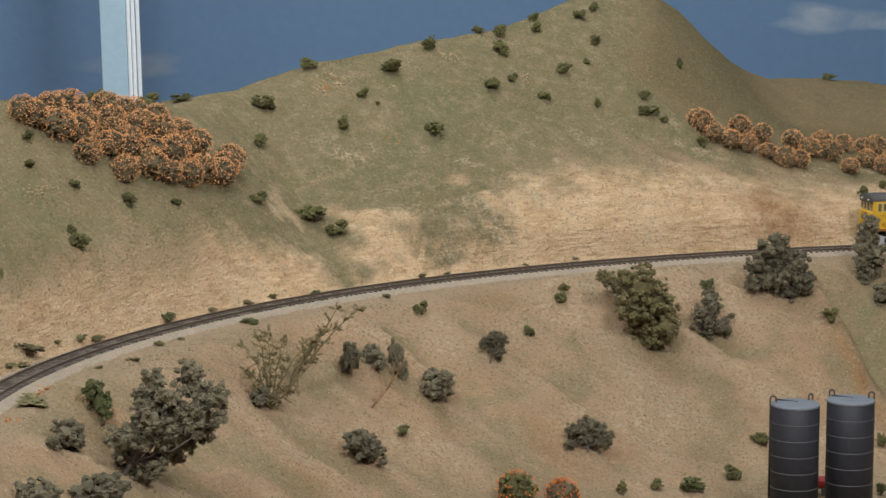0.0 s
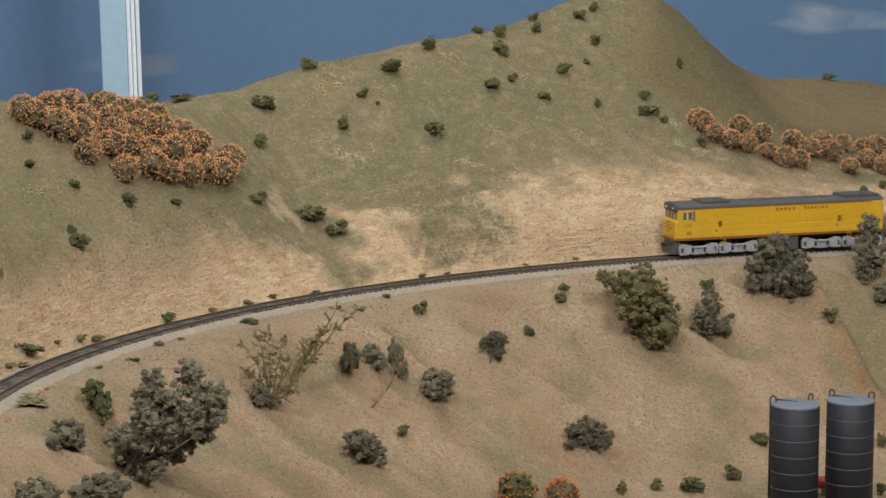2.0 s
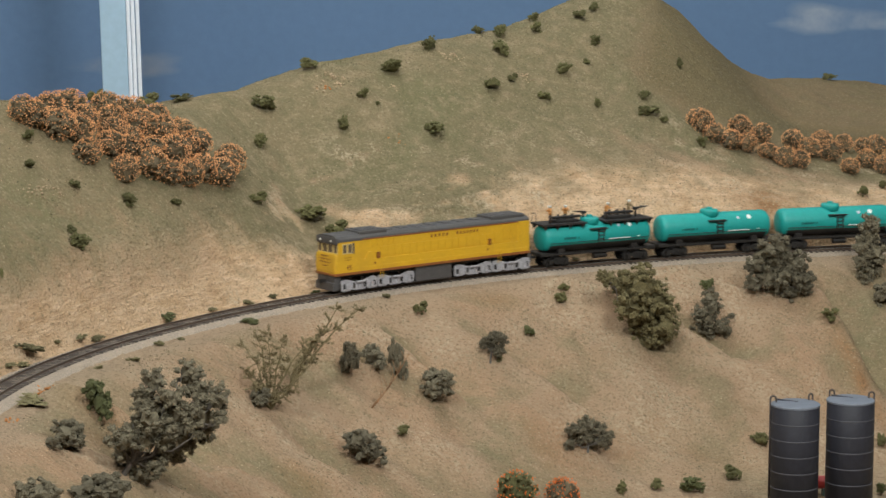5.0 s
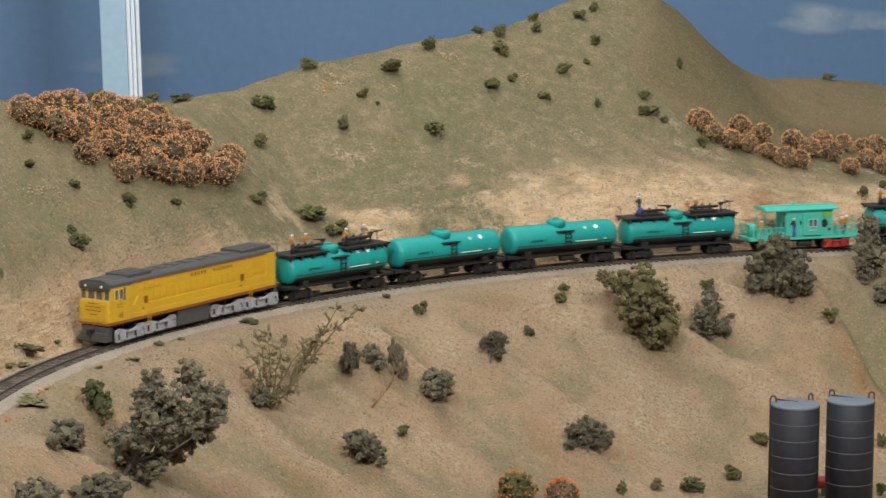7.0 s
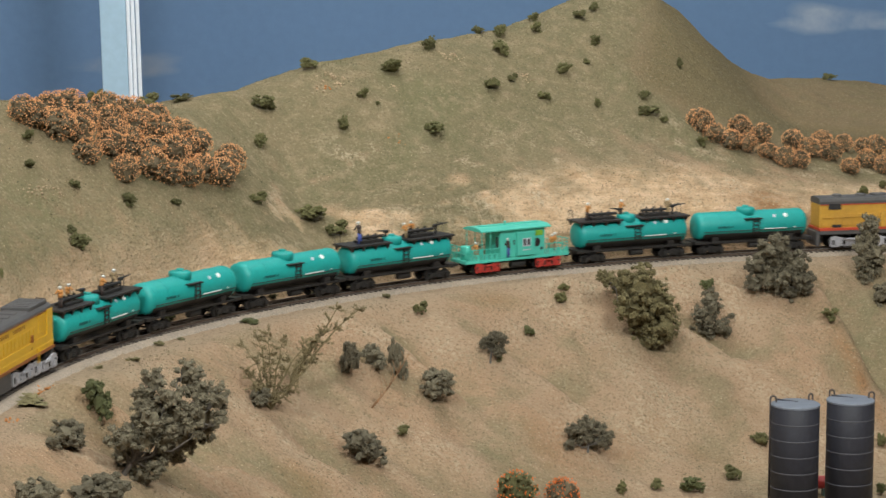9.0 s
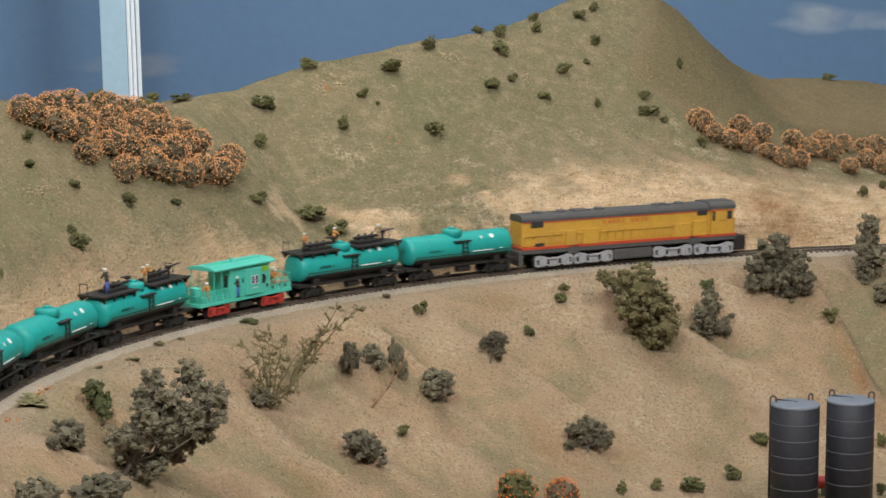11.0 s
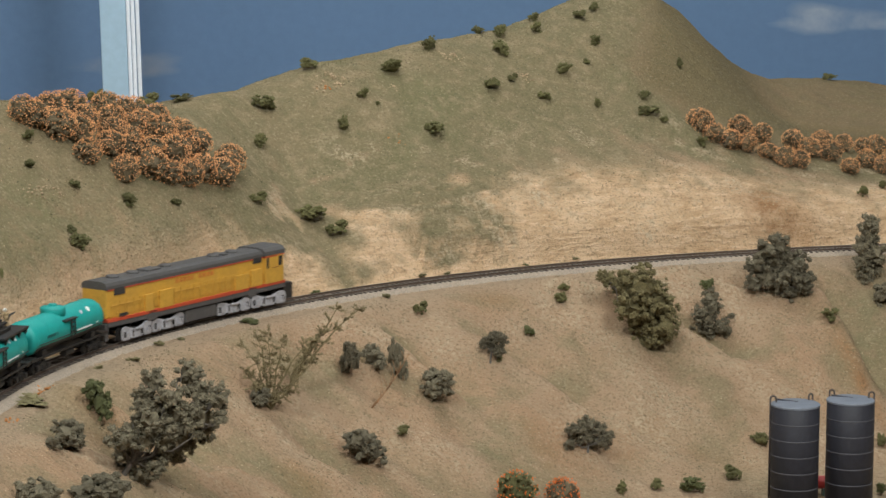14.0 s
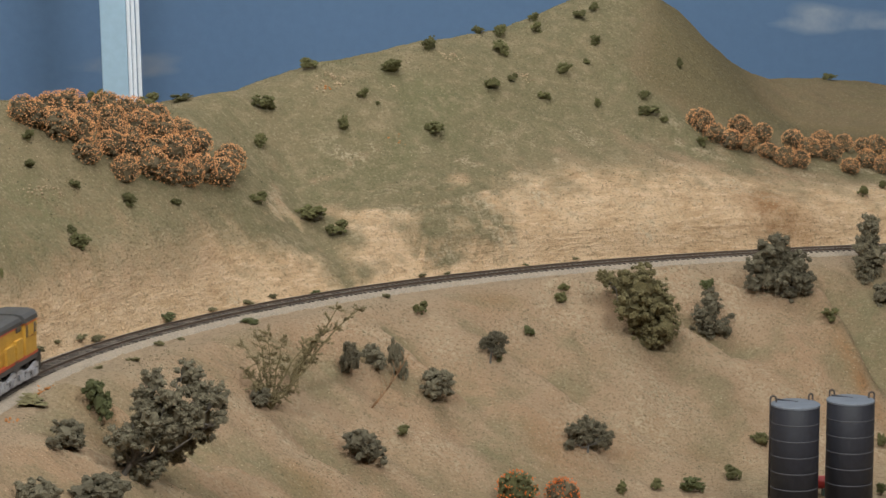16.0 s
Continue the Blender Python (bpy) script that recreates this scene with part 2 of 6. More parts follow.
def box(bm, x0, x1, y0, y1, z0, z1, bevel=0.0, top=1.0):
    """A block between two corners, edges rounded; top: how far it narrows upwards across y."""
    vs = [bm.verts.new((x, y * (top if z == z1 else 1), z)) for z in (z0, z1) for y in (y0, y1) for x in (x0, x1)]
    fs = [bm.faces.new([vs[i] for i in f]) for f in ((0, 2, 3, 1), (4, 5, 7, 6), (0, 1, 5, 4), (1, 3, 7, 5), (3, 2, 6, 7), (2, 0, 4, 6))]
    if bevel:
        es = list({e for f in fs for e in f.edges})
        bmesh.ops.bevel(bm, geom=es, offset=bevel, segments=2, affect="EDGES", profile=0.6)
    return fs


def tube(bm, a, b, r0, r1=None, n=8, caps=True):
    """A round bar from a to b."""
    a, b = Vector(a), Vector(b)
    r1 = r0 if r1 is None else r1
    q = (b - a).to_track_quat("Z", "Y")
    rings = []
    for p, r in ((a, r0), (b, r1)):
        rings.append([bm.verts.new(p + q @ Vector((r * math.cos(k * math.tau / n), r * math.sin(k * math.tau / n), 0))) for k in range(n)])
    for k in range(n):
        bm.faces.new((rings[0][k], rings[0][(k + 1) % n], rings[1][(k + 1) % n], rings[1][k]))
    if caps:
        bm.faces.new(rings[0][::-1]), bm.faces.new(rings[1])


def bar_line(bm, pts, r, n=6):
    for a, b in zip(pts[:-1], pts[1:]):
        tube(bm, a, b, r, r, n)


def lathe(bm, profile, n=24, axis="Z", centre=(0, 0, 0)):
    """A turned form from (radius, height) pairs."""
    rings = []
    for r, h in profile:
        ring = []
        for k in range(n):
            c, s = r * math.cos(k * math.tau / n), r * math.sin(k * math.tau / n)
            v = (c, s, h) if axis == "Z" else (h, c, s)
            ring.append(bm.verts.new((v[0] + centre[0], v[1] + centre[1], v[2] + centre[2])))
        rings.append(ring)
    for a, b in zip(rings[:-1], rings[1:]):
        for k in range(n):
            f = (a[k], a[(k + 1) % n], b[(k + 1) % n], b[k])
            bm.faces.new(f)
    bm.faces.new(rings[0][::-1]), bm.faces.new(rings[-1])
    bmesh.ops.recalc_face_normals(bm, faces=bm.faces[:])


def prism(bm, outline, x0, x1):
    """A section in y and z, drawn out along x."""
    a = [bm.verts.new((x0, y, z)) for y, z in outline]
    b = [bm.verts.new((x1, y, z)) for y, z in outline]
    n = len(outline)
    for k in range(n):
        bm.faces.new((a[k], a[(k + 1) % n], b[(k + 1) % n], b[k]))
    bm.faces.new(a[::-1]), bm.faces.new(b)
    bmesh.ops.recalc_face_normals(bm, faces=bm.faces[:])


# ---- the lie of the land: track line, spot heights, slopes ----
ARC = np.array([0.654, 1.877])                 # centre of the railway curve
BEND = (-0.1104, 0.0398, 0.0186, 1.0751)       # its radius, over the angle


def track_line():
    a = np.linspace(1.70, 2.90, 160)
    r = np.polyval(BEND, a - 2.2)
    p = ARC + np.c_[r * np.cos(a), r * np.sin(a)]
    d0, d1 = p[0] - p[1], p[-1] - p[-2]
    d0, d1 = d0 / np.linalg.norm(d0), d1 / np.linalg.norm(d1)
    e0 = [p[0] + d0 * k for k in np.linspace(2.2, 0.02, 50)]
    e1 = [p[-1] + d1 * k for k in np.linspace(0.02, 1.78, 40)]
    p = np.vstack([e0, p, e1])
    s = np.r_[0, np.cumsum(np.linalg.norm(np.diff(p, axis=0), axis=1))]
    return p, s - s[50]


LINE, LINE_S = track_line()


def rail_point(s):
    """Place and heading on the track at s metres along it, towards the near end."""
    e = 0.004
    x, y = np.interp(s, LINE_S, LINE[:, 0]), np.interp(s, LINE_S, LINE[:, 1])
    dx = np.interp(s + e, LINE_S, LINE[:, 0]) - np.interp(s - e, LINE_S, LINE[:, 0])
    dy = np.interp(s + e, LINE_S, LINE[:, 1]) - np.interp(s - e, LINE_S, LINE[:, 1])
    n = math.hypot(dx, dy)
    return float(x), float(y), dx / n, dy / n


def track_offset(x, y):
    """Signed distance from the track (uphill positive) and the place along it."""
    x, y = np.atleast_1d(x).astype(float), np.atleast_1d(y).astype(float)
    dist, along = np.empty_like(x), np.empty_like(x)
    a, b = LINE[:-1], LINE[1:]
    v = b - a
    vv = (v ** 2).sum(1)
    for i in range(0, len(x), 20000):
        p = np.c_[x[i:i + 20000], y[i:i + 20000]]
        mid = (a + b) / 2
        j = np.argmin((p[:, :1] - mid[:, 0]) ** 2 + (p[:, 1:] - mid[:, 1]) ** 2, axis=1)
        w = p - a[j]
        k = np.clip((w * v[j]).sum(1) / vv[j], 0, 1)
        q = w - v[j] * k[:, None]
        side = v[j][:, 1] * w[:, 0] - v[j][:, 0] * w[:, 1]
        dist[i:i + 20000] = np.sqrt((q ** 2).sum(1)) * np.sign(side)
        along[i:i + 20000] = LINE_S[j] + k * np.sqrt(vv[j])
    return dist, along


# spot heights (x, y, z) of the natural hills above the railway
RIDGE_SPOTS = [
    (-0.525, 2.547, 0.196), (-0.440, 2.576, 0.204), (-0.376, 2.691, 0.190), (-0.309, 2.780, 0.181), (-0.244, 2.887, 0.189), (-0.161, 3.007, 0.205), (-0.023, 3.142, 0.220), (0.083, 3.247, 0.232), (0.150, 3.331, 0.255), (0.236, 3.411, 0.276), (0.301, 3.470, 0.254), (0.366, 3.500, 0.195), (0.424, 3.530, 0.145), (0.429, 3.440, 0.108), (0.247, 3.148, 0.148), (0.278, 3.100, 0.115), (0.375, 3.100, 0.077), (0.460, 3.120, 0.067), (0.564, 3.120, 0.049), (0.509, 3.750, 0.121), (0.633, 3.750, 0.114), (0.758, 3.750, 0.081), (0.492, 3.450, 0.084), (0.591, 3.450, 0.077),
]
SLOPE_SPOTS = [
    (-0.413, 2.372, 0.108), (-0.395, 2.258, 0.043), (-0.348, 2.467, 0.078), (-0.295, 2.480, 0.048), (-0.222, 2.603, 0.057), (-0.214, 2.726, 0.099), (-0.176, 2.606, 0.033), (-0.176, 2.856, 0.101), (-0.142, 2.784, 0.054), (-0.111, 2.719, 0.014), (-0.089, 2.788, 0.060), (-0.051, 2.750, 0.040), (0.041, 2.824, 0.054), (-0.054, 2.929, 0.124), (0.043, 2.974, 0.119), (0.139, 2.893, 0.064), (0.147, 3.078, 0.142), (0.239, 2.952, 0.069), (0.341, 2.979, 0.052), (0.446, 3.021, 0.047), (-1.000, 2.200, 0.200), (-1.600, 2.000, 0.150), (-0.900, 1.200, 0.120), (1.300, 3.200, 0.050), (2.200, 3.600, 0.050), (-1.200, 3.300, 0.080), (-2.400, 1.000, 0.100),
]
BACK_SPOTS = [
    (-0.620, 3.200, 0.080), (-0.350, 3.350, 0.070), (-0.050, 3.500, 0.070), (0.250, 3.750, 0.080), (0.500, 4.100, 0.050), (1.000, 4.100, 0.050), (-0.564, 2.637, 0.174), (-0.475, 2.666, 0.182), (-0.409, 2.781, 0.168), (-0.339, 2.870, 0.159), (-0.272, 2.977, 0.167), (-0.186, 3.097, 0.183), (-0.044, 3.232, 0.198), (0.065, 3.337, 0.210), (0.134, 3.421, 0.233),
]


def plate(points):
    """A thin-plate surface through spot heights."""
    p = np.array(points)
    n = len(p)

    def kern(r2):
        return r2 * np.log(r2 + 1e-9)
    k = kern(((p[:, None, :2] - p[None, :, :2]) ** 2).sum(2)) + np.eye(n) * 0.004
    q = np.c_[np.ones(n), p[:, :2]]
    m = np.block([[k, q], [q.T, np.zeros((3, 3))]])
    c = np.linalg.solve(m, np.r_[p[:, 2], 0, 0, 0])

    def height(x, y):
        z = c[n] + c[n + 1] * x + c[n + 2] * y
        for i in range(n):
            z = z + c[i] * kern((x - p[i, 0]) ** 2 + (y - p[i, 1]) ** 2)
        return z
    return height


HILL = plate(RIDGE_SPOTS + SLOPE_SPOTS + BACK_SPOTS)


def ripple(x, y, seed, scale, octaves=4):
    """Smooth value noise in the plane, about -1 to 1."""
    out = np.zeros_like(x)
    amp, total = 1.0, 0.0
    for o in range(octaves):
        g = np.random.RandomState(seed + o).rand(64, 64)
        u, v = x * scale + 7.3 * o + 100, y * scale + 3.1 * o + 100
        i, j = np.floor(u).astype(int), np.floor(v).astype(int)
        a, b = u - i, v - j
        a, b = a * a * (3 - 2 * a), b * b * (3 - 2 * b)
        i0, j0, i1, j1 = i % 64, j % 64, (i + 1) % 64, (j + 1) % 64
        out += amp * (g[i0, j0] * (1 - a) * (1 - b) + g[i1, j0] * a * (1 - b) + g[i0, j1] * (1 - a) * b + g[i1, j1] * a * b)
        total += amp
        amp, scale = amp * 0.5, scale * 2.1
    return (out / total - 0.5) * 2


def smooth(a, b, t):
    k = np.clip((t - a) / (b - a), 0, 1)
    return k * k * (3 - 2 * k)


LOW = -0.175                                    # the flat ground at the foot of the bank
# gullies down the bank: place along the track, lean, where they begin and end below it, depth, steep and gentle half width
GULLIES = [(0.447, -1.30, 0.055, 0.20, 0.032, 0.012, 0.060), (0.295, -2.50, 0.060, 0.13, 0.022, 0.014, 0.060), (0.116, -0.07, 0.10, 0.26, 0.024, 0.011, 0.045),
           (1.254, -0.33, 0.045, 0.19, 0.032, 0.012, 0.060), (0.866, -2.00, 0.085, 0.16, 0.020, 0.013, 0.055), (0.724, -0.40, 0.095, 0.22, 0.018, 0.012, 0.050),
           (1.000, -0.10, 0.15, 0.28, 0.005, 0.022, 0.055), (0.600, -0.70, 0.12, 0.26, 0.014, 0.018, 0.060), (1.110, -0.60, 0.08, 0.20, 0.005, 0.020, 0.050)]


def carving(x, y, s, e):
    """How deep the gullies cut the bank; below zero on the swell of the nose beside each."""
    g = np.zeros_like(x)
    wander = 0.006 * ripple(x, y, 131, 14, 3)
    for place, lean, e0, e1, depth, steep_side, gentle_side in GULLIES:
        q = s - (place + lean * (e - e0) + wander)
        w = np.where(q > 0, steep_side, gentle_side) * (0.8 + 1.5 * np.clip(e - e0, 0, 0.2))
        swell = 0.5 * np.exp(-((q - 0.026) / 0.020) ** 2)
        g += depth * (np.exp(-(q / w) ** 2) - swell) * smooth(e0 - 0.02, e0 + 0.02, e) * smooth(e1, e1 - 0.07, e)
    return g


def land(x, y):
    """Height of the ground, distance from the track, place along it, height cut away."""
    x, y = np.atleast_1d(x).astype(float), np.atleast_1d(y).astype(float)
    d, s = track_offset(x, y)
    # uphill: natural hill, cut back along the railway
    hill = HILL(x, y) + 0.007 * ripple(x, y, 5, 9) + 0.0034 * ripple(x, y, 11, 40)
    rough = ripple(x, y, 21, 60)
    steep = 1.25 + 0.5 * ripple(x, y, 31, 6, 2) * smooth(0.85, 0.70, s) + 0.8 * smooth(0.76, 0.90, s)
    cut = -0.006 + np.maximum(0, d - 0.030 - 0.004 * ripple(x, y, 41, 25)) * steep + 0.0040 * rough * smooth(0.03, 0.06, d)
    foot = np.maximum(0, d - 0.030)
    cut = np.where(s < 0.56, np.minimum(cut * 1.9 + 0.005, 0.030 + 0.8 * (foot - 0.012) + 0.003 * rough), cut)
    ledge = 0.011 + 0.003 * ripple(x, y, 151, 12, 2)
    cut = cut + 0.55 * (np.round(cut / ledge) * ledge - cut) * smooth(0.035, 0.05, d)
    up = np.where(hill < cut, hill, cut)
    k = np.clip(0.5 + (hill - cut) / 0.016, 0, 1)
    up = hill * (1 - k) + cut * k - 0.008 * k * (1 - k)
    # downhill: shoulder, bank with gullies, flat ground
    e = -d
    g = carving(x, y, s, e)
    fall = 0.66 + 0.06 * ripple(x, y, 51, 4, 2)
    start = 0.042 + 0.012 * ripple(x, y, 61, 10, 2)
    t = np.maximum(e - start, 0)
    bank = -0.007 - (np.sqrt(t * t + 0.0006) - 0.0245) * fall - g
    bank = bank + (0.010 * ripple(s - 0.50 * d, d * 0.5, 71, 11) + 0.008 * ripple(x, y, 141, 16, 3) + 0.0032 * ripple(x, y, 81, 45)) * smooth(0.03, 0.1, e)
    fold = 1 - 2.2 * np.abs(ripple(s - 0.55 * d, d * 0.3, 181, 6.5, 3))
    bank = bank + 0.006 * fold * smooth(0.04, 0.14, e)
    flat = LOW + 0.003 * ripple(x, y, 91, 12)
    m = np.maximum(bank, flat) + 0.012 * np.exp(-np.abs(bank - flat) / 0.018)
    bench = -0.006 + 0.0008 * rough
    z = np.where(d > 0.028, up, np.where(d < -0.02, m, bench))
    w = smooth(0.022, 0.034, d)
    z = np.where((d > 0.022) & (d < 0.034), bench * (1 - w) + up * w, z)
    w = smooth(0.02, 0.03, e)
    z = np.where((e > 0.02) & (e < 0.03), bench * (1 - w) + m * w, z)
    return z, d, s, np.clip((hill - cut) / 0.03, 0, 1) * (d > 0.02)
# ---- end of the land ----


# ---- the hall and its backdrop ----
def room_wall(name, x0, x1, y0, y1, z0, z1, material, label):
    bm = bmesh.new()
    box(bm, x0, x1, y0, y1, z0, z1)
    return tagged(mesh_object(name, bm, material), label, "wall", "", "structure")


room_wall("backdrop", -3.4, 3.8, 4.40, 4.50, -1.10, 1.70, BACKDROP, "sky-blue painted backdrop wall behind the hills")
room_wall("wall_south", -3.4, 3.8, -2.6, -2.5, -1.10, 1.70, WALL, "plain pale wall of the exhibition hall")
room_wall("wall_west", -3.5, -3.4, -2.6, 4.5, -1.10, 1.70, WALL, "plain pale wall of the exhibition hall")
room_wall("wall_east", 3.8, 3.9, -2.6, 4.5, -1.10, 1.70, WALL, "plain pale wall of the exhibition hall")
room_wall("floor", -3.5, 3.9, -2.6, 4.5, -1.20, -1.10, FLOORING, "dark carpeted floor of the hall")
room_wall("ceiling", -3.5, 3.9, -2.6, 4.5, 1.70, 1.80, CEILING, "plain white ceiling of the hall")
room_wall("layout_fascia", -2.9, 3.3, 0.20, 0.22, -1.10, -0.12, FASCIA, "dark board along the edge of the layout")


def cloud(x, z, w, h, seed, material, label, group):
    """A painted cloud: a thin irregular patch on the backdrop."""
    rnd = random.Random(seed)
    bm = bmesh.new()
    rim = bm.verts.layers.float_color.new("rim")
    c = bm.verts.new((x, 4.3995, z))
    ring = []
    for k in range(48):
        a = k * math.tau / 48
        r = 1 + 0.13 * math.sin(3 * a + seed) + 0.09 * math.sin(5 * a + 2 * seed) + 0.05 * rnd.uniform(-1, 1)
        ring.append(bm.verts.new((x + w / 2 * r * math.cos(a), 4.3995, z + h / 2 * r * math.sin(a) * (0.75 if math.sin(a) < 0 else 1))))
    for k in range(48):
        bm.faces.new((c, ring[k], ring[(k + 1) % 48]))
    c[rim] = (1, 1, 1, 1)
    for v in ring:
        v[rim] = (0, 0, 0, 1)
    return tagged(mesh_object("painted_cloud", bm, material), label, "cloud", group)


PALE = "pale grey cloud painted on the blue backdrop"
DIM = "thin bluish cloud patch painted on the backdrop"


def grid_axis(lo, a, b, hi, step, coarse):
    return np.r_[np.linspace(lo, a, max(2, int((a - lo) / coarse)), endpoint=False), np.arange(a, b, step),
                 np.linspace(b, hi, max(2, int((hi - b) / coarse)) + 1)]


def ground_sheet():
    xs = grid_axis(-2.9, -0.72, 0.80, 3.3, 0.0042, 0.05)
    ys = grid_axis(0.22, 1.80, 3.80, 4.40, 0.0046, 0.05)
    gx, gy = np.meshgrid(xs, ys)
    x, y = gx.ravel(), gy.ravel()
    z, d, s, cut = land(x, y)
    nx, ny = len(xs), len(ys)
    i = np.arange(nx * ny).reshape(ny, nx)
    quads = np.stack([i[:-1, :-1], i[:-1, 1:], i[1:, 1:], i[1:, :-1]], axis=-1).reshape(-1, 4)
    me = bpy.data.meshes.new("ground")
    me.vertices.add(len(x))
    me.vertices.foreach_set("co", np.c_[x, y, z].astype(np.float32).ravel())
    me.loops.add(quads.size)
    me.loops.foreach_set("vertex_index", quads.ravel().astype(np.int32))
    me.polygons.add(len(quads))
    me.polygons.foreach_set("loop_start", np.arange(0, quads.size, 4, dtype=np.int32))
    me.update(calc_edges=True)
    me.validate()
    # zones of the scenery: turf, bare cut, brown flank with part of its shade in the colour
    up = d > 0.03
    n1, n2 = ripple(x, y, 101, 8), ripple(x, y, 111, 30)
    line = np.interp(s, (0, 0.10, 0.20, 0.35, 0.45, 0.52, 0.60, 0.68, 0.72, 0.80, 0.90, 1.05, 1.20), (0.055, 0.070, 0.092, 0.078, 0.058, 0.036, 0.024, 0.018, 0.030, 0.050, 0.060, 0.060, 0.055))
    slant = ripple(s * 0.2, z + 0.135 * s, 211, 75, 3) * smooth(0.40, 0.48, s) * smooth(0.72, 0.66, s)
    n3 = ripple(x, y, 191, 38, 3)
    turf = smooth(-0.050, 0.050, z + 0.022 * n1 + 0.026 * n2 + 0.024 * n3 - 0.100 * slant - line) * up
    turf *= 1 - 0.6 * smooth(0.10, 0.45, n3) * smooth(0.14, 0.08, z) * (s < 0.74)
    turf = np.maximum(turf, up * smooth(0.10, 0.2, d) * smooth(0.12, 0.0, s) * 0.9)
    hollow = np.abs(ripple(s - 0.55 * d, d * 0.3, 181, 6.5, 3)) + 0.35 * ripple(x, y, 171, 14)
    carve = carving(x, y, s, -d) / 0.02
    bank_turf = np.clip(0.55 * smooth(0.10, 0.42, hollow + 0.25 * carve) + 0.30 * smooth(0.3, 0.9, carve + 0.5 * n2), 0, 0.62) * (d < -0.05)
    turf *= 1 - 0.22 * (s > 0.76)
    turf = np.maximum(turf, bank_turf)
    gully = np.exp(-(((x + 0.145 + 0.45 * (y - 2.78)) / 0.032) ** 2)) * smooth(2.66, 2.70, y) * smooth(3.05, 2.95, y)
    turf = np.maximum(turf, 0.85 * gully * up)
    rock = np.maximum(cut, smooth(0.2, 0.06, d) * up * 0.8) * (1 - 0.5 * smooth(0.74, 0.85, s))
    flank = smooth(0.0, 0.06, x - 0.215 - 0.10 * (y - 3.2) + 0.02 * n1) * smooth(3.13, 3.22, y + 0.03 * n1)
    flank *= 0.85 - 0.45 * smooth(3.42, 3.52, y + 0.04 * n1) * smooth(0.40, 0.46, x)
    shoulder = smooth(0.075, 0.045, -d + 0.01 * n1) * (d < 0)
    rust = np.exp(-((x - 0.385) / 0.045) ** 2 - ((y - 2.985) / 0.035) ** 2) * 1.0
    rust += 0.8 * np.exp(-((x - 0.04) / 0.03) ** 2 - ((y - 2.69) / 0.018) ** 2)
    rust += 1.0 * np.exp(-((x - 0.432 + 0.41 * (y - 2.737)) / 0.011) ** 2 - ((y - 2.70) / 0.055) ** 2)
    rust += 0.45 * smooth(0.25, 0.6, n1) * (d < -0.05)
    pale = smooth(0.0, 0.45, n2) * cut * smooth(0.0, 0.02, z) * 0.8 * (s < 0.56)
    streak = smooth(0.15, 0.5, ripple(s * 0.9 - 1.3 * z, d * 3 + z, 121, 26, 3))
    pale = np.maximum(pale, streak * smooth(0.2, 0.9, 1 - np.abs(z - 0.05) / 0.07) * up * smooth(0.76, 0.70, s) * 0.4)
    pale = np.maximum(pale, smooth(0.15, 0.45, n3) * smooth(0.15, 0.10, z) * smooth(0.03, 0.06, z) * up * (s < 0.74) * 0.75)
    pale = np.maximum(pale, smooth(0.1, 0.5, n3) * smooth(0.07, 0.03, z) * up * (s > 0.78) * 0.7)
    pale = np.maximum(pale, 0.5 * smooth(0.20, 0.02, hollow + 0.3 * carve) * (d < -0.06))
    pale *= smooth(0.30, 0.20, d) * (1 - np.clip(1.5 * gully, 0, 1) * up)
    rust += 0.10 * smooth(3.36, 3.5, y + 0.05 * n1) * smooth(0.40, 0.46, x)
    pale = np.maximum(pale, smooth(0.10, 0.04, np.abs(d + 0.42)) * 0.5 * (z < -0.13))
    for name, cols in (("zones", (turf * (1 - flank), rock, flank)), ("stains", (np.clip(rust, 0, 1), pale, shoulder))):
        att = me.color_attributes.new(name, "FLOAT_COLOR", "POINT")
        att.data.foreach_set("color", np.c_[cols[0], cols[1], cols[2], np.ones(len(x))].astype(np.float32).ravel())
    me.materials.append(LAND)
    me.shade_smooth()
    ob = new("ground", me)
    return tagged(ob, "plaster model hills with tan soil and thin green turf", "ground", "", "structure")


GROUND = ground_sheet()


def height_at(x, y):
    return float(land(x, y)[0][0])


# ---- the railway ----
def strip(name, sections, s0, s1, step, material, parent, label="", wobble=0.0, shade=False):
    """A closed profile of (offset to the downhill side, z) carried along the track."""
    ss = np.arange(s0, s1, step)
    bm = bmesh.new()
    rnd = random.Random(4)
    prev = None
    for s in ss:
        x, y, tx, ty = rail_point(s)
        ring = []
        for o, z in sections:
            o2 = o + wobble * rnd.uniform(-1, 1)
            ring.append(bm.verts.new((x - ty * o2, y + tx * o2, z + wobble * 0.25 * rnd.uniform(-1, 1))))
        if prev:
            n = len(ring)
            for k in range(n):
                bm.faces.new((prev[k], prev[(k + 1) % n], ring[(k + 1) % n], ring[k]))
        else:
            bm.faces.new(ring[::-1])
        prev = ring
    bm.faces.new(prev)
    bmesh.ops.recalc_face_normals(bm, faces=bm.faces[:])
    return mesh_object(name, bm, material, parent, label, shade)


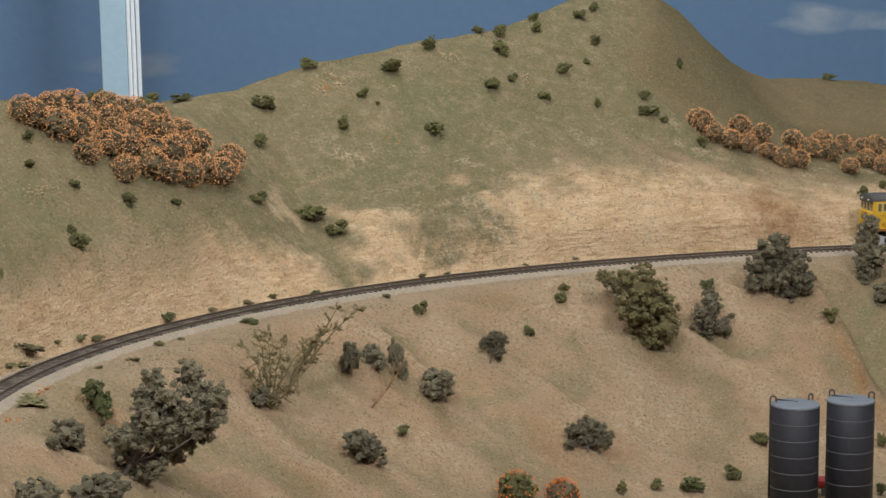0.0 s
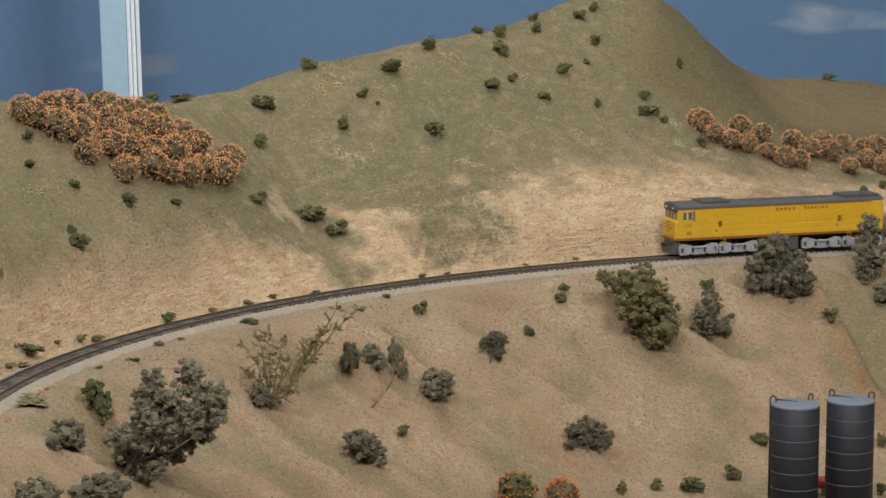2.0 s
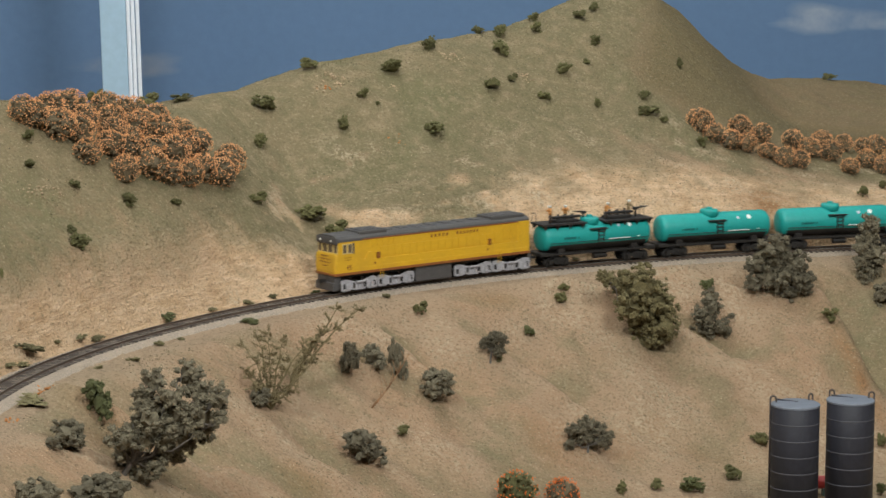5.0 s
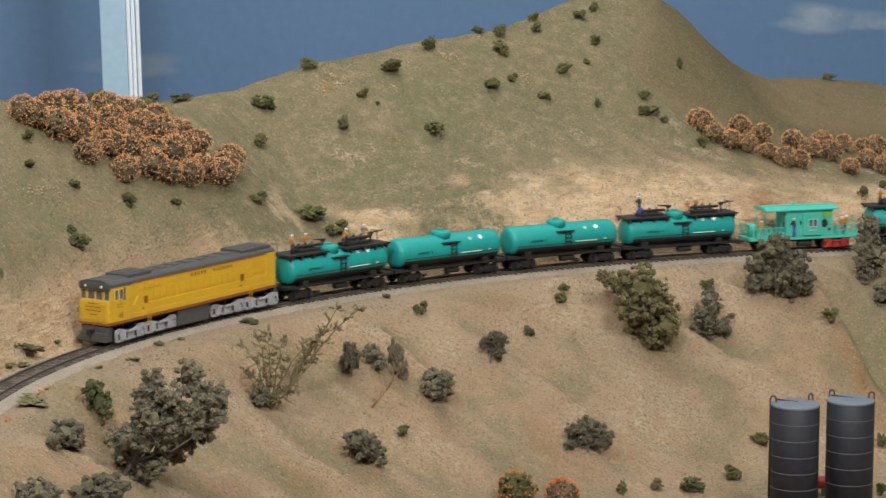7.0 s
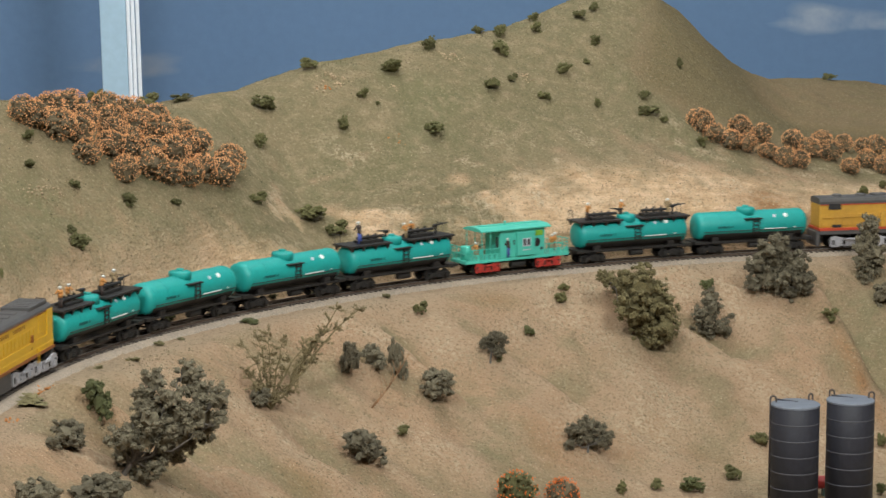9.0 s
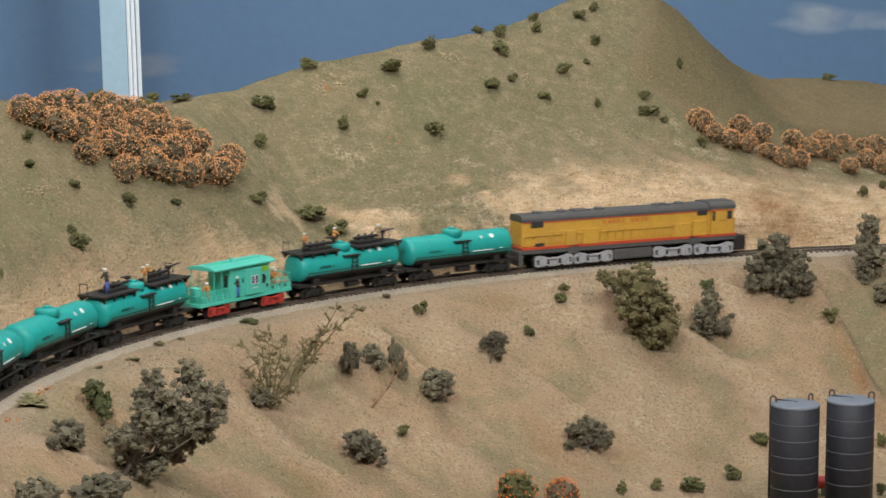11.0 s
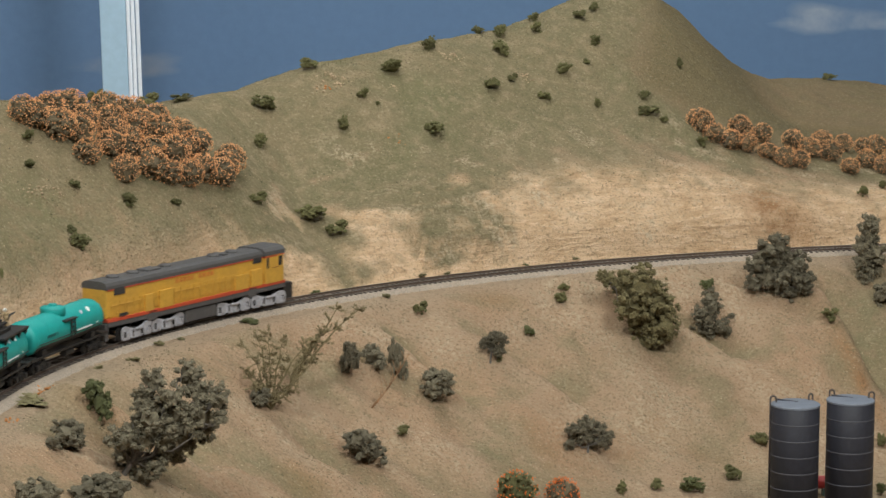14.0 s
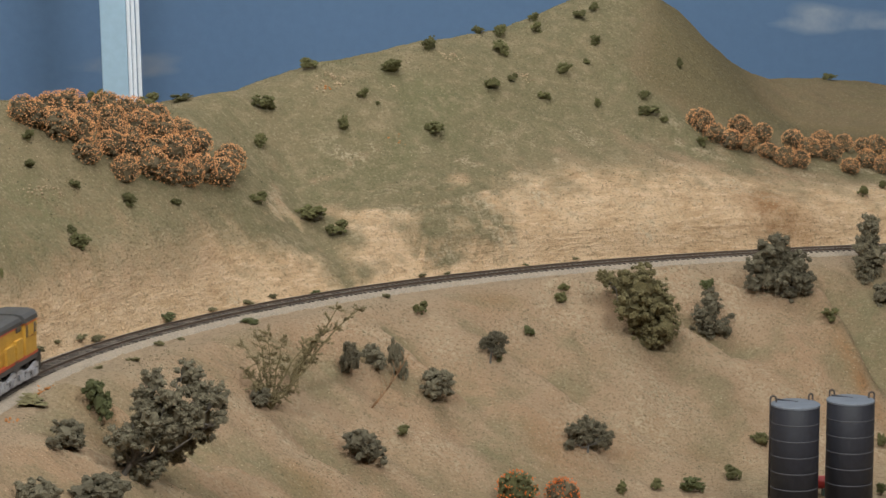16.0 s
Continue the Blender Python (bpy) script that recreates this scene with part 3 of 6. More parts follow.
TRACK = tagged(empty("railway_track"), "single curved model railway track on pale gravel ballast", "railway track", "", "structure")
S0, S1 = -2.15, 3.02
strip("ballast_bed", [(-0.028, -0.012), (-0.0275, -0.0062), (-0.022, -0.0048), (-0.0185, -0.0034), (-0.012, -0.0030), (-0.006, -0.0031), (0, -0.0029), (0.006, -0.0031),
                      (0.012, -0.0030), (0.0185, -0.0034), (0.0225, -0.0048), (0.026, -0.0064), (0.029, -0.0085), (0.030, -0.016)], S0, S1, 0.0035, BALLAST, TRACK,
      "pale tan gravel ballast", 0.0013)
for side in (-1, 1):
    g = side * 0.0086
    strip("rail", [(g - 0.0009, -0.0024), (g + 0.0009, -0.0024), (g + 0.0004, -0.0018), (g + 0.0005, -0.0003), (g - 0.0005, -0.0003), (g - 0.0004, -0.0018)], S0, S1, 0.02, RAIL, TRACK)
    strip("rail_head", [(g - 0.0005, -0.0003), (g + 0.0005, -0.0003), (g + 0.0004, 0.0), (g - 0.0004, 0.0)], S0, S1, 0.02, RAILTOP, TRACK, "worn metal railhead")


def ties():
    bm = bmesh.new()
    box(bm, -0.0014, 0.0014, -0.0155, 0.0155, -0.0042, -0.0022, 0.0002)
    me = bpy.data.meshes.new("tie")
    bm.to_mesh(me)
    bm.free()
    me.materials.append(TIE)
    rnd = random.Random(8)
    rest = bmesh.new()
    for k in range(int((S1 - S0) / 0.0068)):
        s = S0 + 0.01 + k * 0.0068
        x, y, tx, ty = rail_point(s)
        a = math.degrees(math.atan2(ty, tx)) + rnd.uniform(-1.2, 1.2)
        m = pose(x, y, rnd.uniform(-0.0002, 0.0002), 0, 0, a)
        if -0.05 < s < 1.42:
            ob = new("tie", me)
            ob.parent = TRACK
            ob.matrix_local = m
        else:
            t = bmesh.new()
            box(t, -0.0014, 0.0014, -0.0155, 0.0155, -0.0042, -0.0022)
            t.transform(m)
            tmp = bpy.data.meshes.new("tmp")
            t.to_mesh(tmp)
            t.free()
            rest.from_mesh(tmp)
            bpy.data.meshes.remove(tmp)
    tagged(part("far_ties", rest, TIE, TRACK), kind="stuff")


ties()


# ---- silos and the post ----
def silo(x, y, base, radius, height, label, hooks):
    ob = tagged(empty("silo", pose(x, y, base)), label, "silo", "silos by the bank")
    bm = bmesh.new()
    lathe(bm, [(radius, 0), (radius, height), (radius * 0.97, height + 0.0006), (radius * 0.97, height - 0.001)], 48)
    part("shell", bm, SILO, ob, "matt black cylindrical wall", True)
    bm = bmesh.new()
    lathe(bm, [(radius * 1.02, height - 0.0012), (radius * 1.02, height + 0.0004), (radius * 0.95, height + 0.0012), (radius * 0.4, height + 0.0022), (0.0006, height + 0.0026)], 48)
    part("roof", bm, SILO_TOP, ob, "grey low-domed roof")
    bm = bmesh.new()
    box(bm, -radius * 0.9, radius * 0.1, -0.0004, 0.0004, height + 0.0015, height + 0.0031)
    bm.transform(Matrix.Rotation(radians(-35), 4, "Z"))
    part("roof_seam", bm, SILO_BAND, ob)
    k = height - 0.0165
    while k > 0.004:
        bm = bmesh.new()
        lathe(bm, [(radius, k - 0.0006), (radius * 1.012, k - 0.0004), (radius * 1.012, k + 0.0004), (radius, k + 0.0006)], 48)
        part("hoop", bm, SILO_BAND, ob, "grey raised hoop", True)
        k -= 0.0155
    for a in hooks:
        bm = bmesh.new()
        c, s = math.cos(radians(a)), math.sin(radians(a))
        r0, r1 = radius * 1.04, radius * 0.80
        pts = [(r0 * c, r0 * s, height * 0.0)]
        pts += [(r0 * c, r0 * s, height + 0.005)]
        for j in range(1, 6):
            f = j / 6 * math.pi
            r = (r0 + r1) / 2 + (r0 - r1) / 2 * math.cos(f)
            pts.append((r * c, r * s, height + 0.005 + 0.0022 * math.sin(f)))
        pts += [(r1 * c, r1 * s, height + 0.004), (r1 * c, r1 * s, height - 0.001)]
        bar_line(bm, pts, 0.0009, 8)
        part("vent_pipe", bm, PIPE, ob, "dark hooked vent pipe", True)
    return ob


silo(0.331, 2.362, -0.175, 0.0226, 0.1155, "black banded silo with a grey roof and hooked pipes", (172, 40))
silo(0.385, 2.378, -0.175, 0.0222, 0.1160, "black banded silo beside its twin with a grey roof", (140, 8))


def red_tank(x, y, z):
    ob = tagged(empty("storage_tank", pose(x, y, z)), "small red storage tank on a green cradle between the silos", "tank")
    bm = bmesh.new()
    lathe(bm, [(0.002, -0.022), (0.006, -0.0205), (0.0066, -0.018), (0.0066, 0.018), (0.006, 0.0205), (0.002, 0.022)], 20, "X", (0, 0, 0.014))
    part("tank_shell", bm, surface("red_tank_paint", (0.42, 0.04, 0.04), 0.4, vary=0.1, grain=300, stain=60, bump=0.0), ob, "", True)
    for k in (-0.012, 0.012):
        bm = bmesh.new()
        box(bm, k - 0.003, k + 0.003, -0.006, 0.006, 0, 0.009, 0.0005)
        part("cradle", bm, surface("dull_green_paint", (0.10, 0.16, 0.14), 0.6, vary=0.1), ob, "dull green cradle")
    return ob


red_tank(0.365, 2.47, height_at(0.365, 2.47) - 0.001)


def post():
    ob = tagged(empty("support_post", pose(-0.512, 4.05, -0.02, 0, -1.2, 0)), "pale blue square post with white cables down one edge", "post")
    bm = bmesh.new()
    box(bm, -0.0205, 0.0205, -0.0205, 0.0205, -0.08, 1.72, 0.002)
    part("shaft", bm, POST, ob)
    for k in (0.0240, 0.0310, 0.0385):
        bm = bmesh.new()
        tube(bm, (k, -0.0195, -0.08), (k, -0.0195, 1.72), 0.0031, 0.0031, 20)
        part("cable", bm, CABLE, ob, "white cable")
    return ob


post()
cloud(0.665, 0.163, 0.225, 0.062, 2, CLOUD, PALE, "painted clouds")
cloud(-0.535, 0.085, 0.20, 0.052, 5, CLOUD_DIM, DIM, "painted clouds")
HILL_SHRUBS = [ (-0.412, 2.532, 0.018, 0.012), (-0.405, 2.499, 0.014, 0.010), (-0.365, 2.521, 0.013, 0.009), (-0.350, 2.446, 0.022, 0.016), (-0.358, 2.457, 0.012, 0.009), (-0.312, 2.550, 0.017, 0.015), (-0.272, 2.604, 0.014, 0.009), (-0.198, 2.723, 0.021, 0.015), (-0.203, 2.846, 0.018, 0.019), (-0.204, 2.910, 0.030, 0.019), (-0.114, 2.924, 0.017, 0.018), (-0.094, 2.972, 0.017, 0.012), (-0.075, 2.969, 0.007, 0.005), (-0.143, 2.778, 0.035, 0.019), (-0.115, 2.761, 0.026, 0.018), (-0.060, 3.041, 0.035, 0.019), (-0.010, 2.958, 0.030, 0.017), (-0.016, 3.111, 0.021, 0.017), (-0.155, 3.004, 0.027, 0.013), (-0.294, 2.876, 0.026, 0.010), (-0.366, 2.712, 0.024, 0.018), (-0.319, 2.772, 0.025, 0.018) ]
RIDGE_SHRUBS = [ (0.073, 3.209, 0.019, 0.017), (0.071, 3.162, 0.027, 0.017), (0.044, 3.222, 0.019, 0.010), (0.113, 3.268, 0.017, 0.012), (0.115, 3.225, 0.017, 0.014), (0.057, 3.070, 0.022, 0.015), (0.083, 3.101, 0.012, 0.012), (0.148, 3.149, 0.022, 0.017), (0.122, 3.092, 0.018, 0.011), (0.187, 3.111, 0.010, 0.012), (0.179, 3.180, 0.011, 0.007), (0.193, 3.223, 0.016, 0.013), (0.173, 3.277, 0.019, 0.012), (0.194, 3.302, 0.016, 0.012), (0.247, 3.151, 0.015, 0.013), (0.251, 3.122, 0.029, 0.014), (0.269, 3.114, 0.012, 0.010), (0.301, 3.255, 0.010, 0.014), (0.313, 3.095, 0.015, 0.012), (0.560, 3.722, 0.023, 0.011), (0.501, 3.047, 0.018, 0.015), (0.533, 3.088, 0.014, 0.011), (-0.403, 2.315, 0.006, 0.010) ]
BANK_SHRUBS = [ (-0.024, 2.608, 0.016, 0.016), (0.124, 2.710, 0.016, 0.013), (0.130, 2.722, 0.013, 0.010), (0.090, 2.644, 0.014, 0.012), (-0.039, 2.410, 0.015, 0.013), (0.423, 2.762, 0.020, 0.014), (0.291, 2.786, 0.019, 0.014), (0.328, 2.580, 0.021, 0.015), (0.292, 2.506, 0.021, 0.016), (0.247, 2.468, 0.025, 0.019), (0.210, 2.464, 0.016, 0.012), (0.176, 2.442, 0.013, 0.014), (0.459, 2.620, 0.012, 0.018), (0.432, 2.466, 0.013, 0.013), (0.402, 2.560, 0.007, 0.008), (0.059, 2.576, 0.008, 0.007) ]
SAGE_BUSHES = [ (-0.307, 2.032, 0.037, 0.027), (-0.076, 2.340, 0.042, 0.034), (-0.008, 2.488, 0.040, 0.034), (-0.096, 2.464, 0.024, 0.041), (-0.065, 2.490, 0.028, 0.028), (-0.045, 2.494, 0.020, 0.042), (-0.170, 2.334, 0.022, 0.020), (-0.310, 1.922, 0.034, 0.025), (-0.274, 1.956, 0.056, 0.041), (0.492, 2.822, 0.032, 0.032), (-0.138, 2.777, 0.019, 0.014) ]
TUFTS = [ (-0.378, 2.296, 0.031, 0.009), (-0.379, 2.274, 0.022, 0.006), (-0.328, 2.396, 0.021, 0.007), (-0.342, 2.375, 0.016, 0.005), (-0.273, 2.495, 0.020, 0.008), (-0.199, 2.591, 0.015, 0.006), (-0.177, 2.616, 0.010, 0.005), (-0.268, 2.380, 0.012, 0.007), (-0.284, 2.313, 0.014, 0.005), (-0.189, 2.495, 0.022, 0.007), (-0.059, 2.638, 0.009, 0.006), (-0.344, 2.118, 0.033, 0.006), (-0.250, 2.409, 0.008, 0.004), (-0.310, 2.272, 0.009, 0.005), (-0.133, 2.658, 0.014, 0.005), (-0.024, 2.751, 0.011, 0.005), (0.004, 2.771, 0.009, 0.004), (-0.233, 2.546, 0.012, 0.005), (-0.358, 2.342, 0.010, 0.005), (0.092, 2.830, 0.009, 0.003), (0.149, 2.860, 0.008, 0.003), (0.299, 2.887, 0.009, 0.003), (-0.388, 2.255, 0.015, 0.005) ]
ORANGE_PATCH = [ (-0.418, 2.560), (-0.399, 2.589), (-0.380, 2.634), (-0.353, 2.667), (-0.324, 2.697), (-0.302, 2.714), (-0.280, 2.715), (-0.260, 2.718), (-0.228, 2.738), (-0.234, 2.696), (-0.266, 2.647), (-0.320, 2.581), (-0.354, 2.566), (-0.385, 2.567), (-0.410, 2.562) ]
ORANGE_ROW = [ (0.315, 3.127), (0.331, 3.115), (0.350, 3.114), (0.372, 3.125), (0.395, 3.167), (0.398, 3.125), (0.418, 3.117), (0.438, 3.122), (0.435, 3.185), (0.477, 3.231), (0.483, 3.172), (0.499, 3.137), (0.509, 3.253), (0.544, 3.317), (0.526, 3.179), (0.542, 3.154), (0.557, 3.279), (0.313, 3.135), (0.365, 3.161), (0.457, 3.169) ]
RUBBLE = [ (-0.392, 2.479), (-0.385, 2.494), (-0.399, 2.470), (-0.376, 2.498), (-0.137, 2.968), (-0.128, 2.987), (-0.133, 2.993), (-0.121, 2.979), (0.010, 3.103), (0.015, 3.112), (0.004, 3.105), (0.097, 3.117), (0.102, 3.123), (0.092, 3.118), (-0.052, 2.927), (-0.056, 3.010), (-0.347, 2.180), (-0.336, 2.138), (-0.354, 2.063), (-0.147, 2.970), (-0.113, 2.991), (0.292, 2.985), (0.378, 2.998), (0.382, 2.988), (0.431, 2.997), (0.437, 2.990), (0.333, 2.971) ]
ORANGE_LOW = [ (0.068, 2.374, 0.040, 0.031), (0.115, 2.390, 0.036, 0.030) ]


# ---- plants: foam foliage on wire armatures ----
def ball(level):
    bm = bmesh.new()
    bmesh.ops.create_icosphere(bm, subdivisions=level, radius=1.0)
    bm.verts.index_update()
    out = [v.co.copy() for v in bm.verts], [[v.index for v in f.verts] for f in bm.faces]
    bm.free()
    return out


BALLS = {1: ball(1), 2: ball(2)}


def lump(bm, centre, r, rnd, squash=0.85, level=1):
    """One rough clump of foam."""
    turn = Euler((rnd.uniform(0, 6), rnd.uniform(0, 6), rnd.uniform(0, 6))).to_matrix()
    co, faces = BALLS[level]
    c = Vector(centre)
    made = []
    for p in co:
        q = turn @ p * (r * rnd.uniform(0.62, 1.28))
        q.z *= squash
        made.append(bm.verts.new(c + q))
    for f in faces:
        bm.faces.new([made[k] for k in f])


def scraps(bm, centre, reach, size, count, rnd):
    """Loose flakes of foam round a clump."""
    for _ in range(count):
        d = Vector((rnd.gauss(0, 1), rnd.gauss(0, 1), rnd.gauss(0, 1))).normalized()
        p = Vector(centre) + d * reach * rnd.uniform(0.8, 1.25)
        a = Vector((rnd.gauss(0, 1), rnd.gauss(0, 1), rnd.gauss(0, 1))).normalized()
        b = d.cross(a).normalized()
        s = size * rnd.uniform(0.6, 1.4)
        vs = [bm.verts.new(p + a * s), bm.verts.new(p + b * s * 0.8), bm.verts.new(p - a * s * 0.7), bm.verts.new(p + d * s)]
        bm.faces.new((vs[0], vs[1], vs[3])), bm.faces.new((vs[1], vs[2], vs[3])), bm.faces.new((vs[2], vs[0], vs[3]))


def shrub_mesh(seed, material, lobes=4, clumps=60):
    """A lumpy low shrub one unit wide, about one unit high, on its base."""
    rnd = random.Random(seed)
    bm = bmesh.new()
    cores = [(Vector((0, 0, 0.45)), 0.33)]
    for _ in range(lobes):
        a = rnd.uniform(0, math.tau)
        q = rnd.uniform(0.14, 0.30)
        cores.append((Vector((q * math.cos(a), q * math.sin(a), rnd.uniform(0.22, 0.72))), rnd.uniform(0.16, 0.26)))
    for k in range(clumps):
        c, r = cores[k % len(cores)]
        d = Vector((rnd.gauss(0, 1), rnd.gauss(0, 1), rnd.gauss(0.25, 0.9))).normalized()
        p = c + d * r * rnd.uniform(0.7, 1.05)
        p.z = max(p.z, 0.03)
        size = rnd.uniform(0.045, 0.09)
        lump(bm, p, size, rnd, 0.9, 2)
        for _ in range(5):
            lump(bm, p + Vector((rnd.gauss(0, 1), rnd.gauss(0, 1), rnd.gauss(0, 1))).normalized() * size, size * rnd.uniform(0.22, 0.42), rnd)
        scraps(bm, p, size * 1.25, 0.016, 10, rnd)
    for c, r in cores:
        lump(bm, c, r * 0.75, rnd)
    me = bpy.data.meshes.new("shrub")
    bm.to_mesh(me)
    bm.free()
    me.materials.append(material)
    return me


SHRUBS = [shrub_mesh(k, SHRUB, 3 + k % 4) for k in range(7)]
SAGES = [shrub_mesh(40 + k, SAGE, 6, 90) for k in range(4)]
TUFTY = [shrub_mesh(80 + k, TUFT, 5, 60) for k in range(4)]
GREENS = [shrub_mesh(60 + k, BRIGHT, 4, 70) for k in range(3)]


def plant_shrub(name, me, x, y, w, h, label, category, group, seed, sink=0.12):
    rnd = random.Random(seed)
    ob = new(name, me)
    k = h / 1.0
    ob.matrix_world = Matrix.LocRotScale((x, y, height_at(x, y) - sink * h), Euler((rnd.uniform(-.15, .15), rnd.uniform(-.15, .15), rnd.uniform(0, 6.28))), (w * 1.08, w * 1.08, k * 1.22))
    return tagged(ob, label, category, group)


for i, (x, y, w, h) in enumerate(HILL_SHRUBS + RIDGE_SHRUBS):
    plant_shrub("shrub", SHRUBS[i % 7], x, y, w, h, "dark olive foam shrub on the grassy hillside", "shrub", "shrubs on the hill", i)
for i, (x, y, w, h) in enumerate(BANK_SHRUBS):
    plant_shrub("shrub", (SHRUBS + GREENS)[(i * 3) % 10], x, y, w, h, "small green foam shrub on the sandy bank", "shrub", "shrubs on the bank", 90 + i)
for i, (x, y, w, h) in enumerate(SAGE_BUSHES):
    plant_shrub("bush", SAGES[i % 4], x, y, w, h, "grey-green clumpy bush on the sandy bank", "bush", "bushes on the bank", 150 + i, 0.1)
plant_shrub("bush", GREENS[0], -0.290, 2.126, 0.030, 0.037, "bright green leafy bush beside the track", "bush", "bushes on the bank", 171)
for i, (x, y, w, h) in enumerate(TUFTS):
    plant_shrub("grass_tuft", (TUFTY + GREENS[:1])[i % 5], x, y, w, h, "low tuft of dry green growth by the track", "grass tuft", "tufts by the track", 200 + i, 0.25)


def blossom_meshes(seed, leaf, flower, count):
    rnd = random.Random(seed)
    bm, fl = bmesh.new(), bmesh.new()
    lump(bm, (0, 0, 0.48), 0.40, rnd, 1.0)
    for _ in range(80):
        d = Vector((rnd.gauss(0, 1), rnd.gauss(0, 1), rnd.gauss(0.1, 1))).normalized()
        p = Vector((0, 0, 0.48)) + d * rnd.uniform(0.34, 0.44)
        lump(bm, p, rnd.uniform(0.045, 0.085), rnd)
        scraps(bm, p, 0.07, 0.024, 6, rnd)
    for _ in range(count):
        d = Vector((rnd.gauss(0, 1), rnd.gauss(0, 1), rnd.gauss(0.35, 0.9))).normalized()
        if noise.noise(d * 2.3 + Vector((seed, 0, 0))) < -0.22:
            continue
        p = Vector((0, 0, 0.48)) + d * rnd.uniform(0.44, 0.52)
        lump(fl, p, rnd.uniform(0.011, 0.023), rnd, 1.0)
    out = []
    for b, m, n in ((bm, leaf, "blossom_bush"), (fl, flower, "blossoms")):
        me = bpy.data.meshes.new(n)
        b.to_mesh(me)
        b.free()
        me.materials.append(m)
        out.append(me)
    return out


ORANGE = [blossom_meshes(300 + k, BLOSSOM_BUSH, BLOSSOM, 620) for k in range(6)]
HOT = [blossom_meshes(330, SHRUB, BLOSSOM_HOT, 190), blossom_meshes(331, BLOSSOM_BUSH, BLOSSOM_HOT, 420)]


def blossom_bush(kinds, x, y, size, label, group, seed):
    rnd = random.Random(seed)
    ob = new("flowering_bush", kinds[0])
    k = size * rnd.uniform(0.9, 1.15)
    ob.matrix_world = Matrix.LocRotScale((x, y, height_at(x, y) - 0.06 * k), Euler((rnd.uniform(-.2, .2), rnd.uniform(-.2, .2), rnd.uniform(0, 6.28))), (k, k, k * rnd.uniform(0.85, 1.0)))
    fl = new("blossoms", kinds[1])
    fl.parent = ob
    fl["label"] = "orange blossoms"
    return tagged(ob, label, "bush", group)


def inside(x, y, poly):
    hit = False
    for (x0, y0), (x1, y1) in zip(poly, poly[1:] + poly[:1]):
        if (y0 > y) != (y1 > y) and x < (x1 - x0) * (y - y0) / (y1 - y0) + x0:
            hit = not hit
    return hit


def orange_patch():
    rnd = random.Random(77)
    put = list(ORANGE_PATCH)
    xs, ys = [p[0] for p in ORANGE_PATCH], [p[1] for p in ORANGE_PATCH]
    for _ in range(4000):
        x, y = rnd.uniform(min(xs), max(xs)), rnd.uniform(min(ys), max(ys))
        if inside(x, y, ORANGE_PATCH) and all(math.hypot(x - a, (y - b)) > 0.0200 for a, b in put):
            put.append((x, y))
    for i, (x, y) in enumerate(put):
        blossom_bush(ORANGE[i % 6], x, y, 0.0330, "round brown-green bush covered in orange blossoms", "orange bushes on the hill", 400 + i)


orange_patch()
for i, (x, y) in enumerate(ORANGE_ROW):
    blossom_bush(ORANGE[(i + 2) % 6], x, y, 0.0275, "round orange-flowered bush along the hill crest", "orange bushes along the crest", 500 + i)
for i, (x, y, w, h) in enumerate(ORANGE_LOW):
    blossom_bush(HOT[i], x, y, w, "bush with bright red-orange blossoms at the bank foot", "orange bushes at the foot", 540 + i)


def foam(crown, c, r, rnd):
    """A head of foam foliage: rough crumbs of several sizes round a ragged core."""
    lump(crown, c, r * 0.62, rnd, 0.95, 2)
    for _ in range(26):
        d = Vector((rnd.gauss(0, 1), rnd.gauss(0, 1), rnd.gauss(0.1, 1))).normalized()
        p = c + d * r * rnd.uniform(0.55, 1.0)
        q = r * rnd.uniform(0.13, 0.24)
        lump(crown, p, q, rnd, 0.9, 2)
        for _ in range(6):
            d2 = (d * 0.6 + Vector((rnd.gauss(0, 1), rnd.gauss(0, 1), rnd.gauss(0, 1)))).normalized()
            lump(crown, p + d2 * q * rnd.uniform(0.8, 1.4), q * rnd.uniform(0.18, 0.42), rnd)
        scraps(crown, p, q * 1.45, 0.00050, 26, rnd)


def limb(wood, a, b, r0, r1, rnd, bend=0.12):
    """A crooked tapering limb."""
    n, p = 4, Vector(a)
    reach = (Vector(b) - Vector(a)).length
    for k in range(1, n + 1):
        q = Vector(a).lerp(Vector(b), k / n)
        if k < n:
            q += Vector((rnd.gauss(0, 1), rnd.gauss(0, 1), rnd.gauss(0, 1))) * reach * bend * 0.5
        tube(wood, p, q, r0 + (r1 - r0) * (k - 1) / n, r0 + (r1 - r0) * k / n, 7, False)
        p = q


